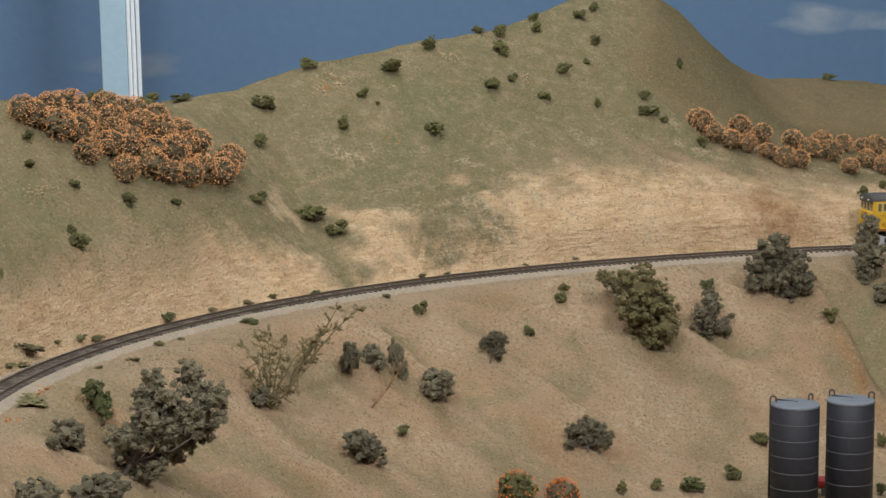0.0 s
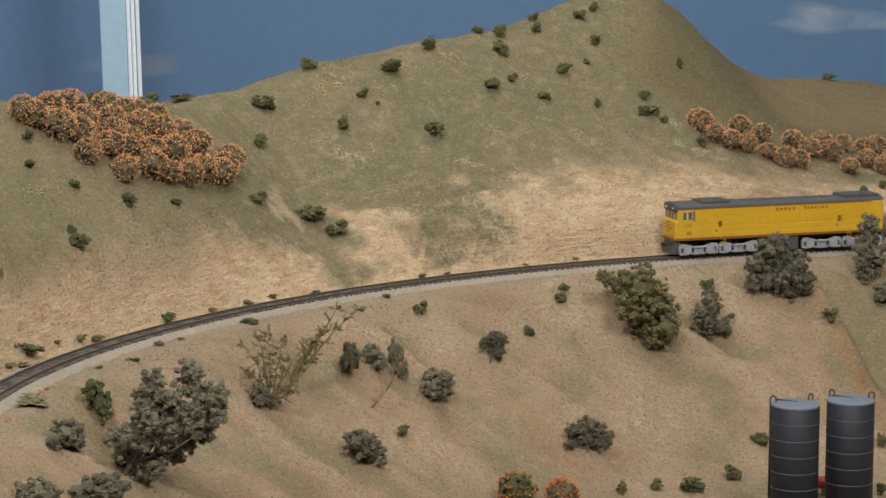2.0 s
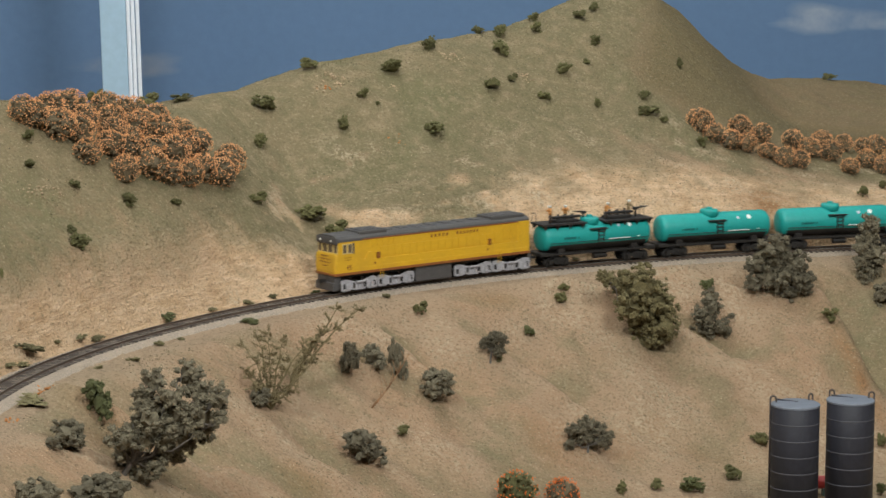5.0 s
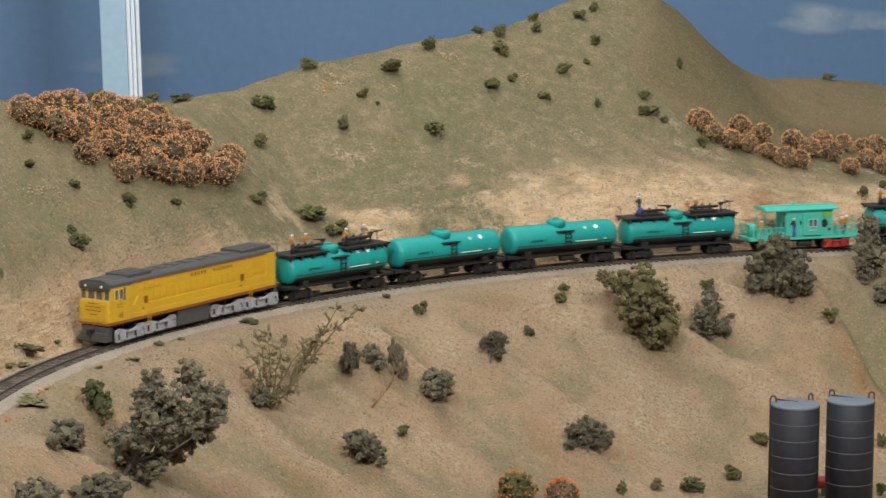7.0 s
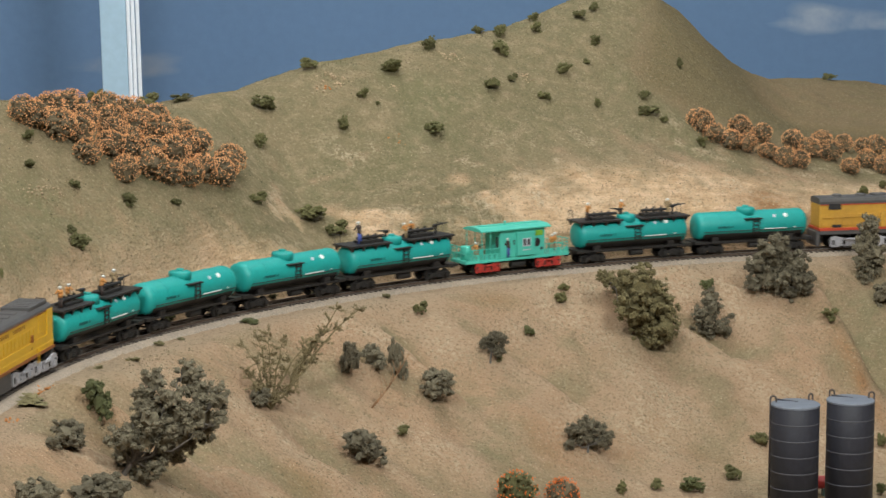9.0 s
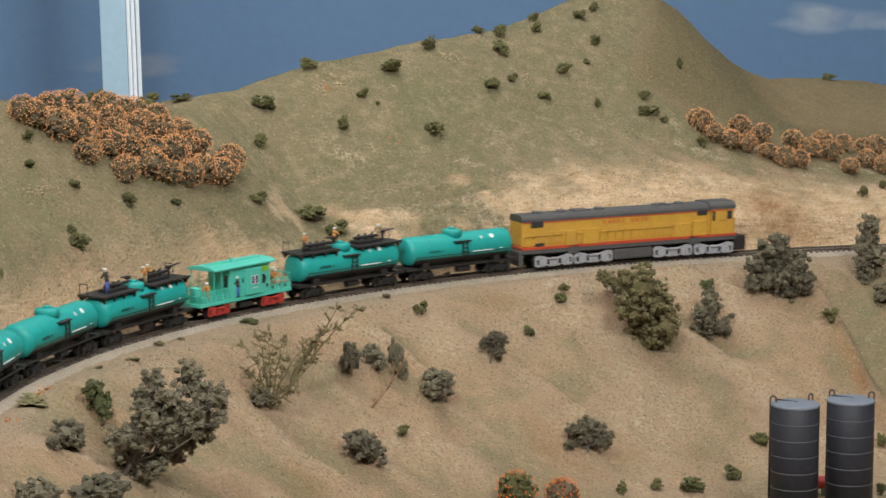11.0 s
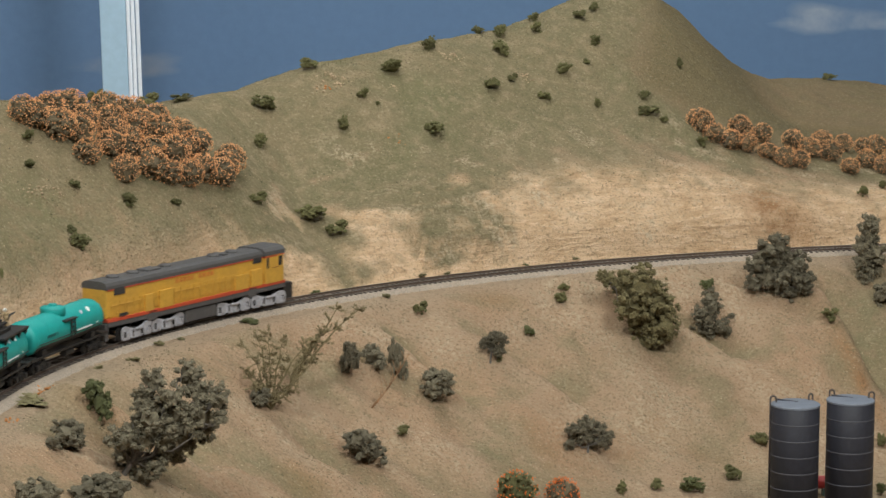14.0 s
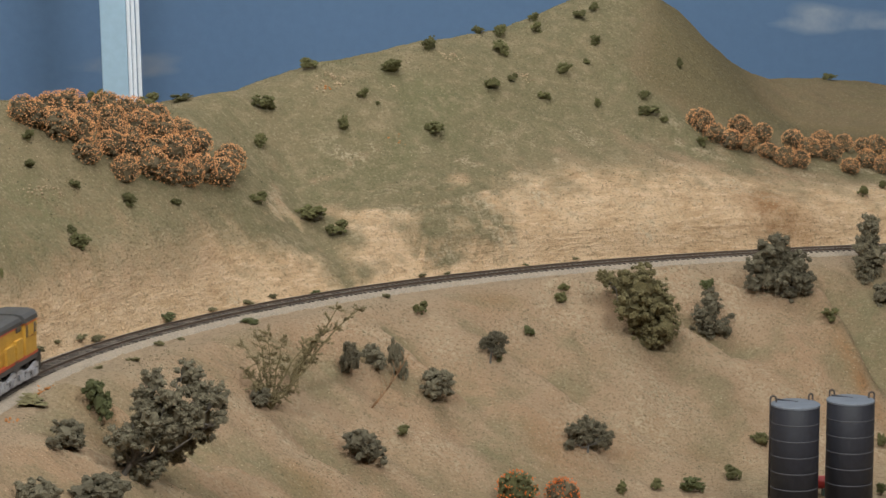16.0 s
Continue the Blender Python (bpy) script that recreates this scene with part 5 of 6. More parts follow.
        box(bm, x, x + 0.010, -0.0065, 0.0065, 0.0500, 0.0513, 0.0004)
        part("roof_hatch", bm, GREY, ob)
    # cab
    bm = bmesh.new()
    out = [(-0.0172, 0.0150), (0.0172, 0.0150), (0.0172, 0.0455), (-0.0172, 0.0455)]
    prism(bm, out, F - 0.036, F - 0.004)
    box(bm, F - 0.0080, F, -0.0170, 0.0170, 0.0150, 0.0345, 0.0035)
    cab = part("cab", bm, YELLOW, ob)
    bm = bmesh.new()
    prism(bm, [(-0.0176, 0.0453), (0.0176, 0.0453), (0.0172, 0.0478), (0.0145, 0.0500), (0.0090, 0.0512), (-0.0090, 0.0512), (-0.0145, 0.0500), (-0.0172, 0.0478)], F - 0.037, F - 0.0022)
    part("cab_roof", bm, ROOF, ob, "rounded grey cab roof")
    bm = bmesh.new()
    box(bm, F - 0.0060, F - 0.0012, -0.0172, 0.0172, 0.0425, 0.0498, 0.0022)
    brow = part("visor", bm, ROOF, ob, "dark grey number-board brow")
    for y in (-0.009, 0.009):
        bm = bmesh.new()
        lathe(bm, [(0.0011, 0.0), (0.0011, 0.0006), (0.0004, 0.0008)], 12, "X", (F - 0.0012, y, 0.0462))
        part("headlight", bm, WHITE, brow, "pale round headlight")
    for y0, y1 in ((-0.0158, -0.0105), (-0.0082, -0.0008), (0.0008, 0.0082), (0.0105, 0.0158)):
        end_window(cab, F - 0.0040, y0, y1, 0.0350, 0.0422, 1, STRAWPAINT, CABGLASS)
    for side in (-1, 1):
        window(cab, F - 0.0150, F - 0.0105, side * 0.0172, 0.0348, 0.0428, side, STRAWPAINT, CABGLASS)
        window(cab, F - 0.0225, F - 0.0175, side * 0.0172, 0.0348, 0.0428, side, STRAWPAINT, CABGLASS)
        bars(cab, GREY, [(F - 0.0262, F - 0.0240)], side * 0.0172, 0.0335, 0.0105, side, "door_edge")
        letters(ob, "45", 0.0070, F - 0.019, side * 0.01735, 0.0190, side, LETTER, "number", "dark red number")
    for z, w in ((0.0315, 0.006), (0.0285, 0.009), (0.0255, 0.009), (0.0222, 0.004)):
        bm = bmesh.new()
        for a, b in word(-w, w, 8, 0.3):
            box(bm, F - 0.0001, F + 0.0002, a, b, z, z + 0.0009)
        part("nose_lettering", bm, LETTER, ob)
    bm = bmesh.new()
    box(bm, F - 0.008, F + 0.0003, -0.0172, 0.0172, 0.0135, 0.0160, 0.0020)
    part("nose_stripe", bm, RUSTRED, ob, "brown-red edge stripe")
    # pilot, fuel tank, steps
    bm = bmesh.new()
    box(bm, F - 0.010, F - 0.001, -0.0145, 0.0145, 0.0022, 0.0145, 0.0012)
    box(bm, F - 0.004, F + 0.0015, -0.0150, 0.0150, 0.0022, 0.0090, 0.0008)
    part("pilot", bm, GREY, ob, "dark grey pilot with steps")
    bm = bmesh.new()
    box(bm, B, B + 0.006, -0.0150, 0.0150, 0.0040, 0.0200, 0.0008)
    part("end_plate", bm, GREY, ob)
    bm = bmesh.new()
    box(bm, -0.0240, 0.0280, -0.0148, 0.0148, 0.0016, 0.0155, 0.0012)
    part("fuel_tank", bm, GREY, ob, "dark grey fuel tank")
    bm = bmesh.new()
    for a, b in ((0.030, 0.128), (-0.128, -0.026)):
        box(bm, a, b, -0.0110, 0.0110, 0.0105, 0.0156, 0.0004)
    part("underframe", bm, BLACK, ob)
    ts = [truck(ob, x, SILVER, 0.0325, 0.0055, 0.0142, label="silver-painted side frame") for x in (0.1115, 0.0570, -0.0560, -0.1105)]
    coupler(ob, F, 1), coupler(ob, B, -1)
    return ob, ts


def rear_locomotive():
    ob = tagged(empty("diesel_locomotive"), "weathered yellow model locomotive with red stripe, cab trailing", "locomotive", "locomotives")
    F, B = 0.146, -0.1405
    bm = bmesh.new()
    box(bm, B + 0.002, F - 0.002, -0.0162, 0.0162, 0.0122, 0.0165, 0.0006)
    part("frame", bm, GREY, ob, "grey frame")
    bm = bmesh.new()
    box(bm, B + 0.002, F - 0.002, -0.0166, 0.0166, 0.0165, 0.0192, 0.0003)
    part("sill_stripe", bm, RED, ob, "red stripe along the sill")
    bm = bmesh.new()
    prism(bm, [(-0.0140, 0.0190), (0.0140, 0.0190), (0.0140, 0.0458), (-0.0140, 0.0458)], B + 0.034, F - 0.016)
    box(bm, F - 0.018, F - 0.003, -0.0140, 0.0140, 0.0190, 0.0458, 0.0020)
    part("hood", bm, OCHRE, ob)
    bm = bmesh.new()
    prism(bm, [(-0.0144, 0.0440), (0.0144, 0.0440), (0.0144, 0.0470), (0.0128, 0.0496), (0.0080, 0.0510), (-0.0080, 0.0510), (-0.0128, 0.0496), (-0.0144, 0.0470)], B + 0.032, F - 0.0030)
    part("roof", bm, ROOF, ob, "weathered grey rounded roof")
    bm = bmesh.new()
    for side in (-1, 1):
        y = side * 0.0143
        box(bm, B + 0.034, F - 0.004, min(y, y + side * 0.0004), max(y, y + side * 0.0004), 0.0432, 0.0441)
    part("roof_stripe", bm, RED, ob, "thin red stripe under the roof")
    bm = bmesh.new()
    prism(bm, [(-0.0170, 0.0190), (0.0170, 0.0190), (0.0170, 0.0452), (-0.0170, 0.0452)], B + 0.006, B + 0.036)
    box(bm, B + 0.002, B + 0.010, -0.0150, 0.0150, 0.0190, 0.0350, 0.0016)
    cab = part("cab", bm, OCHRE, ob)
    bm = bmesh.new()
    prism(bm, [(-0.0174, 0.0448), (0.0174, 0.0448), (0.0170, 0.0485), (0.0140, 0.0512), (0.0085, 0.0523), (-0.0085, 0.0523), (-0.0140, 0.0512), (-0.0170, 0.0485)], B + 0.003, B + 0.038)
    part("cab_roof", bm, ROOF, ob, "rounded grey cab roof")
    for side in (-1, 1):
        window(cab, B + 0.0080, B + 0.0150, side * 0.0170, 0.0340, 0.0428, side, OCHRE)
        bm = bmesh.new()
        y = side * 0.0170
        box(bm, B + 0.031, B + 0.0345, min(y, y + side * 0.0003), max(y, y + side * 0.0003), 0.0330, 0.0432)
        part("cab_doorway", bm, GLASS, cab, "dark cab doorway")
        bars(cab, LETTER, word(B + 0.014, B + 0.026, 4), side * 0.0170, 0.0325, 0.0008, side)
        bars(cab, RED, [(B + 0.004, B + 0.038)], side * 0.0170, 0.0432, 0.0010, side, "cab_stripe")
        yy = side * 0.0140
        bm = bmesh.new()
        box(bm, F - 0.030, F - 0.014, min(yy, yy + side * 0.0008), max(yy, yy + side * 0.0008), 0.0385, 0.0445, 0.0002)
        part("intake", bm, GLASS, ob, "dark intake grille")
        bm = bmesh.new()
        box(bm, B + 0.040, B + 0.054, min(yy, yy + side * 0.0008), max(yy, yy + side * 0.0008), 0.0395, 0.0445, 0.0002)
        part("intake", bm, GLASS, ob, "dark intake grille")
        bars(ob, surface("faded_red_lettering", (0.50, 0.17, 0.03), 0.5, vary=0.2, grain=300, stain=200, bump=0.0, dirt=(0.55, 0.30, 0.045)), word(-0.022, 0.004, 4, 0.2) + word(0.010, 0.040, 5, 0.2), yy, 0.0375, 0.0040, side, label="faded red lettering bars")
        for k in range(20):
            x = B + 0.060 + k * 0.0103
            bm = bmesh.new()
            box(bm, x, x + 0.0090, min(yy, yy + side * 0.0006), max(yy, yy + side * 0.0006), 0.0215, 0.0335, 0.0001)
            part("hood_door", bm, OCHRE, ob)
        for x0, x1, z1 in ((F - 0.070, F - 0.058, 0.0335), (F - 0.100, F - 0.080, 0.0345), (B + 0.042, B + 0.060, 0.0345), (B + 0.064, B + 0.086, 0.0325)):
            bm = bmesh.new()
            box(bm, x0, x1, min(yy, yy + side * 0.0028), max(yy, yy + side * 0.0028), 0.0190, z1, 0.0004)
            part("equipment_cabinet", bm, OCHRE, ob)
        railing(ob, OCHRE, F - 0.006, B + 0.038, side * 0.0162, 0.0190, 0.0305, 24)
        # thin dark plate, the step opening's shade put in as colour
        bm = bmesh.new()
        y = side * 0.0168
        box(bm, F - 0.030, F - 0.018, min(y, y + side * 0.0004), max(y, y + side * 0.0004), 0.0200, 0.0228)
        part("step_shade", bm, GLASS, ob, "dark plate for the shade of a step opening")
    for x in (F - 0.030, F - 0.060, F - 0.110, B + 0.100, B + 0.070):
        bm = bmesh.new()
        lathe(bm, [(0.0058, 0.0500), (0.0058, 0.0526), (0.0050, 0.0530), (0.0015, 0.0528)], 20, "Z", (x, 0, 0))
        part("roof_fan", bm, GREY, ob, "", True)
    for x0, x1 in ((F - 0.095, F - 0.075), (B + 0.085, B + 0.092)):
        bm = bmesh.new()
        box(bm, x0, x1, -0.007, 0.007, 0.0500, 0.0525, 0.0006)
        part("roof_hatch", bm, GREY, ob)
    bm = bmesh.new()
    box(bm, -0.0270, 0.0240, -0.0145, 0.0145, 0.0026, 0.0125, 0.0020)
    part("fuel_tank", bm, GREY, ob, "dark grey fuel tank")
    bm = bmesh.new()
    for a, b in ((0.026, 0.138), (-0.134, -0.029)):
        box(bm, a, b, -0.0110, 0.0110, 0.0100, 0.0122, 0.0004)
    part("underframe", bm, BLACK, ob)
    for x0, x1, m in ((B - 0.0125, B + 0.004, BLACK), (F - 0.004, F + 0.001, GREY)):
        bm = bmesh.new()
        box(bm, x0, x1, -0.0150, 0.0150, 0.0030, 0.0160, 0.0010)
        part("pilot", bm, m, ob, "dark end pilot")
    for x in (0.078, -0.082):
        bm = bmesh.new()
        box(bm, x - 0.007, x + 0.007, -0.0166, 0.0166, 0.0100, 0.0190, 0.0005)
        part("side_step", bm, GREY, ob)
    ts = [truck(ob, x, SILVER, 0.0325, 0.0055, 0.0142, label="silver-painted side frame") for x in (0.1050, 0.0515, -0.0550, -0.1090)]
    coupler(ob, F, 1), coupler(ob, B - 0.011, -1)
    return ob, ts


TANK_R, TANK_Z, TANK_L = 0.0148, 0.0288, 0.0690


def tank_car(deck, label):
    ob = tagged(empty("tank_car"), label, "tank car", "tank cars")
    bm = bmesh.new()
    r, l = TANK_R, TANK_L
    lathe(bm, [(0.0006, -l), (r * 0.50, -l + 0.0004), (r * 0.82, -l + 0.0014), (r * 0.96, -l + 0.0036), (r, -l + 0.0070), (r, -0.025), (r, 0.0), (r, 0.025), (r, l - 0.0070), (r * 0.96, l - 0.0036),
               (r * 0.82, l - 0.0014), (r * 0.50, l - 0.0004), (0.0006, l)], 40, "X", (0, 0, TANK_Z))
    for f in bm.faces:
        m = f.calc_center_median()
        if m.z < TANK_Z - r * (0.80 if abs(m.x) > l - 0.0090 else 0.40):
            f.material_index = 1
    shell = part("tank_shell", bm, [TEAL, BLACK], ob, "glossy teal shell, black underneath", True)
    for x in (-0.0602, -0.0405, 0.0405, 0.0602):
        bm = bmesh.new()
        lathe(bm, [(r, x - 0.0004), (r + 0.00025, x - 0.0003), (r + 0.00025, x + 0.0003), (r, x + 0.0004)], 40, "X", (0, 0, TANK_Z))
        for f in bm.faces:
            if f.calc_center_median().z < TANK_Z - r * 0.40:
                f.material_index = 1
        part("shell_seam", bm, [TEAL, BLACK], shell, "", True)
    bm = bmesh.new()
    lathe(bm, [(0.0105, -0.004), (0.0105, 0.0022), (0.0098, 0.0034), (0.0050, 0.0042), (0.0006, 0.0044)], 28, "Z", (0.004, 0, TANK_Z + r))
    dome = part("dome", bm, TEAL, ob, "", True)
    bm = bmesh.new()
    lathe(bm, [(0.0036, 0.0038), (0.0036, 0.0054), (0.0030, 0.0060), (0.0006, 0.0061)], 16, "Z", (0.004, 0, TANK_Z + r))
    part("dome_hatch", bm, TEAL, dome, "", True)
    for side in (-1, 1):
        yb = side * (r + 0.0004)
        bm = bmesh.new()
        box(bm, -0.010, 0.012, min(side * 0.0105, side * 0.0165), max(side * 0.0105, side * 0.0165), TANK_Z + 0.0075, TANK_Z + 0.0086, 0.0002)
        part("side_platform", bm, BLACK, ob, "black step platform under the dome")
        bm = bmesh.new()
        for x in (-0.0055, 0.0015):
            tube(bm, (x, side * 0.0158, TANK_Z + 0.0080), (x, side * 0.0158, TANK_Z - 0.0065), 0.0006, 0.0006, 6)
        for k in range(4):
            z = TANK_Z - 0.0062 + k * 0.0038
            tube(bm, (-0.0055, side * 0.0158, z), (0.0015, side * 0.0158, z), 0.0005, 0.0005, 6)
        part("ladder", bm, BLACK, ob, "black side ladder")
        # lettering and round marks
        bars(ob, DARK_TEAL, word(0.030, 0.046, 6) + word(0.026, 0.028, 1), side * (r - 0.0002), TANK_Z - 0.0008, 0.0022, side, depth=0.0006)
        bars(ob, WHITE, word(-0.040, -0.012, 9, 0.12), side * (r - 0.0004), TANK_Z - 0.0040, 0.0012, side, depth=0.0006)
        bars(ob, WHITE, word(-0.052, -0.049, 2, 0.2), side * (r - 0.0004), TANK_Z - 0.0030, 0.0010, side, depth=0.0006)
        for x, a, m, q in ((-0.0265, 40, PINK, 0.0019), (-0.0405, 42, WHITE, 0.0026)):
            bm = bmesh.new()
            lathe(bm, [(q, 0), (q, 0.0004), (q * 0.9, 0.0005)], 18)
            bm.transform(pose(x, side * (r - 0.0002) * math.cos(radians(a)), TANK_Z + (r - 0.0002) * math.sin(radians(a)), 0, 0, 0) @ Matrix.Rotation(radians(-side * (90 - a)), 4, "X"))
            part("placard", bm, m, ob, "round pale placard")
        railing(ob, BLACK, -0.062, 0.062, side * (r + 0.0012), TANK_Z - 0.004, TANK_Z - 0.0038, 7)
    bm = bmesh.new()
    box(bm, -0.0715, 0.0715, -0.0040, 0.0040, 0.0098, 0.0148, 0.0005)
    for k in (-1, 1):
        box(bm, min(k * 0.062, k * 0.0735), max(k * 0.062, k * 0.0735), -0.0140, 0.0140, 0.0118, 0.0148, 0.0004)
        box(bm, min(k * 0.043, k * 0.051), max(k * 0.043, k * 0.051), -0.0125, 0.0125, 0.0125, 0.0185, 0.0004)
    box(bm, -0.062, 0.062, 0.0118, 0.0136, 0.0122, 0.0138, 0.0003)
    box(bm, -0.062, 0.062, -0.0136, -0.0118, 0.0122, 0.0138, 0.0003)
    part("underframe", bm, BLACK, ob, "black steel underframe")
    bm = bmesh.new()
    tube(bm, (-0.012, 0.0085, 0.0085), (0.004, 0.0085, 0.0085), 0.0032, 0.0032, 12)
    part("brake_cylinder", bm, BLACK, ob)
    ts = [truck(ob, x, BLACK, 0.0200, 0.0050, 0.0105, "black side frame", "truck", False) for x in (0.0510, -0.0510)]
    coupler(ob, 0.0725, 1), coupler(ob, -0.0725, -1)
    if deck:
        top = TANK_Z + r
        for x0, x1 in ((-0.0705, -0.0070), (0.0150, 0.0705)):
            bm = bmesh.new()
            box(bm, x0, x1, -0.0140, 0.0140, top - 0.0012, top + 0.0006, 0.0003)
            part("deck", bm, BLACK, ob, "black top deck")
        for side in (-1, 1):
            for x in (-0.066, -0.050, -0.034, -0.016, 0.020, 0.036, 0.052, 0.067):
                bm = bmesh.new()
                v = [bm.verts.new(p) for p in ((x - 0.002, side * 0.0138, top - 0.001), (x + 0.002, side * 0.0138, top - 0.001), (x, side * 0.0125, top - 0.0062), (x - 0.0012, side * 0.0060, top - 0.001), (x + 0.0012, side * 0.0060, top - 0.001))]
                for f in ((0, 1, 2), (0, 2, 3), (1, 4, 2), (0, 3, 4, 1), (3, 2, 4)):
                    bm.faces.new([v[k] for k in f])
                bmesh.ops.recalc_face_normals(bm, faces=bm.faces[:])
                part("deck_bracket", bm, BLACK, ob)
        # pumps, pipes and water cannons
        for x0, x1, w, h in ((-0.048, -0.016, 0.0062, 0.0066), (0.020, 0.050, 0.0058, 0.0058)):
            bm = bmesh.new()
            box(bm, x0, x1, -w, w, top + 0.0006, top + h * 0.55, 0.0006)
            tube(bm, (x0 - 0.003, 0.002, top + h), (x1 + 0.002, 0.002, top + h), 0.0015, 0.0015, 10)
            for k in (0.2, 0.5, 0.8):
                x = x0 + (x1 - x0) * k
                tube(bm, (x, 0, top), (x, 0, top + h * 1.5), 0.0011, 0.0011, 8)
                box(bm, x - 0.002, x + 0.002, -0.003, 0.003, top + h * 0.8, top + h * 1.2, 0.0004)
            part("pump_set", bm, BLACK, ob, "black pump and pipework")
        for x, turn in ((-0.056, 160), (0.012, 25)):
            bm = bmesh.new()
            tube(bm, (x, 0, top), (x, 0, top + 0.0085), 0.0012, 0.0010, 8)
            box(bm, x - 0.002, x + 0.002, -0.002, 0.002, top + 0.0075, top + 0.0105, 0.0005)
            d = Vector((math.cos(radians(turn)), 0.15, 0.08)) * 0.016
            tube(bm, (x - d.x * 0.25, 0, top + 0.0092), (x + d.x, d.y, top + 0.0098 + d.z), 0.0012, 0.0005, 8)
            part("water_cannon", bm, BLACK, ob, "dark swivelling water cannon")
        for x in (-0.0695, 0.0695):
            bm = bmesh.new()
            bar_line(bm, [(x, -0.012, top), (x, -0.012, top + 0.010), (x, -0.004, top + 0.010), (x, -0.004, top)], 0.0004, 6)
            part("end_rail", bm, BLACK, ob)
    return ob, ts


def caboose():
    ob = tagged(empty("caboose"), "mint-green caboose with bay window, open porch and red trucks", "caboose")
    bm = bmesh.new()
    box(bm, -0.070, 0.070, -0.0150, 0.0150, 0.0115, 0.0145, 0.0004)
    part("platform", bm, MINT, ob)
    bm = bmesh.new()
    box(bm, -0.037, 0.0235, -0.0140, 0.0140, 0.0145, 0.0415, 0.0006)
    body = part("body", bm, MINT, ob)
    bm = bmesh.new()
    prism(bm, [(-0.0172, 0.0412), (0.0172, 0.0412), (0.0172, 0.0424), (0.0100, 0.0444), (0.0, 0.0450), (-0.0100, 0.0444), (-0.0172, 0.0424)], -0.0435, 0.0510)
    part("roof", bm, MINT, ob, "mint-green arched roof")
    bm = bmesh.new()
    box(bm, -0.036, 0.042, -0.0035, 0.0035, 0.0446, 0.0456, 0.0002)
    part("roof_walk", bm, MINT, ob)
    for side in (-1, 1):
        y = side * 0.0140
        bm = bmesh.new()
        box(bm, -0.0215, 0.0025, min(y, y + side * 0.0030), max(y, y + side * 0.0030), 0.0155, 0.0385, 0.0006)
        bay = part("bay", bm, MINT, ob, "projecting side bay")
        window(bay, -0.0145, -0.0110, side * 0.0170, 0.0250, 0.0315, side, PINK)
        window(bay, -0.0090, -0.0055, side * 0.0170, 0.0250, 0.0315, side, PINK)
        bars(bay, PINK, word(-0.0150, -0.0050, 6), side * 0.0170, 0.0205, 0.0010, side)
        bm = bmesh.new()
        box(bm, -0.0340, -0.0240, min(y, y + side * 0.0005), max(y, y + side * 0.0005), 0.0335, 0.0385)
        part("vent_panel", bm, LIME, body, "lime-green panel")
        bm = bmesh.new()
        lathe(bm, [(0.0042, 0.0), (0.0042, 0.0006), (0.0022, 0.0007), (0.0021, 0.0002)], 20)
        bm.transform(pose(-0.0262, y, 0.0270) @ Matrix.Rotation(radians(-side * 90), 4, "X"))
        part("wreath", bm, BLACK, body, "dark round wreath")
        bm = bmesh.new()
        box(bm, 0.0090, 0.0180, min(y, y + side * 0.0004), max(y, y + side * 0.0004), 0.0150, 0.0365)
        part("side_door", bm, MINT, body)
        bm = bmesh.new()
        box(bm, 0.0038, 0.0056, min(y, y + side * 0.0004), max(y, y + side * 0.0004), 0.0265, 0.0310)
        part("handle", bm, BLACK, body)
        for a, b in ((-0.069, -0.039), (0.0255, 0.047), (0.051, 0.069)):
            railing(ob, MINT, a, b, side * 0.0145, 0.0145, 0.0245, 5)
            railing(ob, MINT, a, b, side * 0.0145, 0.0190, 0.0195, 4)
            bars(ob, MINT, word(a, b, 3, 0.4), side * 0.0142, 0.0145, 0.0052, side, "panel")
        for x in (0.0480, 0.0370):
            bm = bmesh.new()
            tube(bm, (x, side * 0.0142, 0.0145), (x, side * 0.0142, 0.0412), 0.0006, 0.0006, 6)
            part("porch_post", bm, MINT, ob)
        bm = bmesh.new()
        lathe(bm, [(0.0016, 0.0), (0.0016, 0.0005), (0.0006, 0.0006)], 12)
        bm.transform(pose(-0.0325, y, 0.0205) @ Matrix.Rotation(radians(-side * 90), 4, "X"))
        part("emblem", bm, BLACK, body)
    for k in (-1, 1):
        bm = bmesh.new()
        x = k * 0.069
        for y in (-0.012, -0.004, 0.004, 0.012):
            tube(bm, (x, y, 0.0145), (x, y, 0.0275), 0.0005, 0.0005, 6)
        tube(bm, (x, -0.014, 0.0275), (x, 0.014, 0.0275), 0.0005, 0.0005, 6)
        tube(bm, (x, -0.014, 0.0210), (x, 0.014, 0.0210), 0.0005, 0.0005, 6)
        part("end_railing", bm, MINT, ob)
    bm = bmesh.new()
    lathe(bm, [(0.0055, 0), (0.0055, 0.0120), (0.0048, 0.0130), (0.0006, 0.0134)], 20, "Z", (0.0610, 0.002, 0.0145))
    part("water_barrel", bm, MINT, ob, "", True)
    bm = bmesh.new()
    box(bm, 0.0230, 0.0240, -0.0040, 0.0040, 0.0150, 0.0370)
    part("end_door", bm, MINT, body)
    end_window(body, 0.0235, 0.0058, 0.0115, 0.0240, 0.0345, 1, MINT)
    bm = bmesh.new()
    tube(bm, (0.010, 0.004, 0.043), (0.010, 0.004, 0.0490), 0.0013, 0.0013, 10)
    part("stove_pipe", bm, MINT, ob)
    bm = bmesh.new()
    box(bm, -0.066, 0.066, -0.0050, 0.0050, 0.0085, 0.0117, 0.0004)
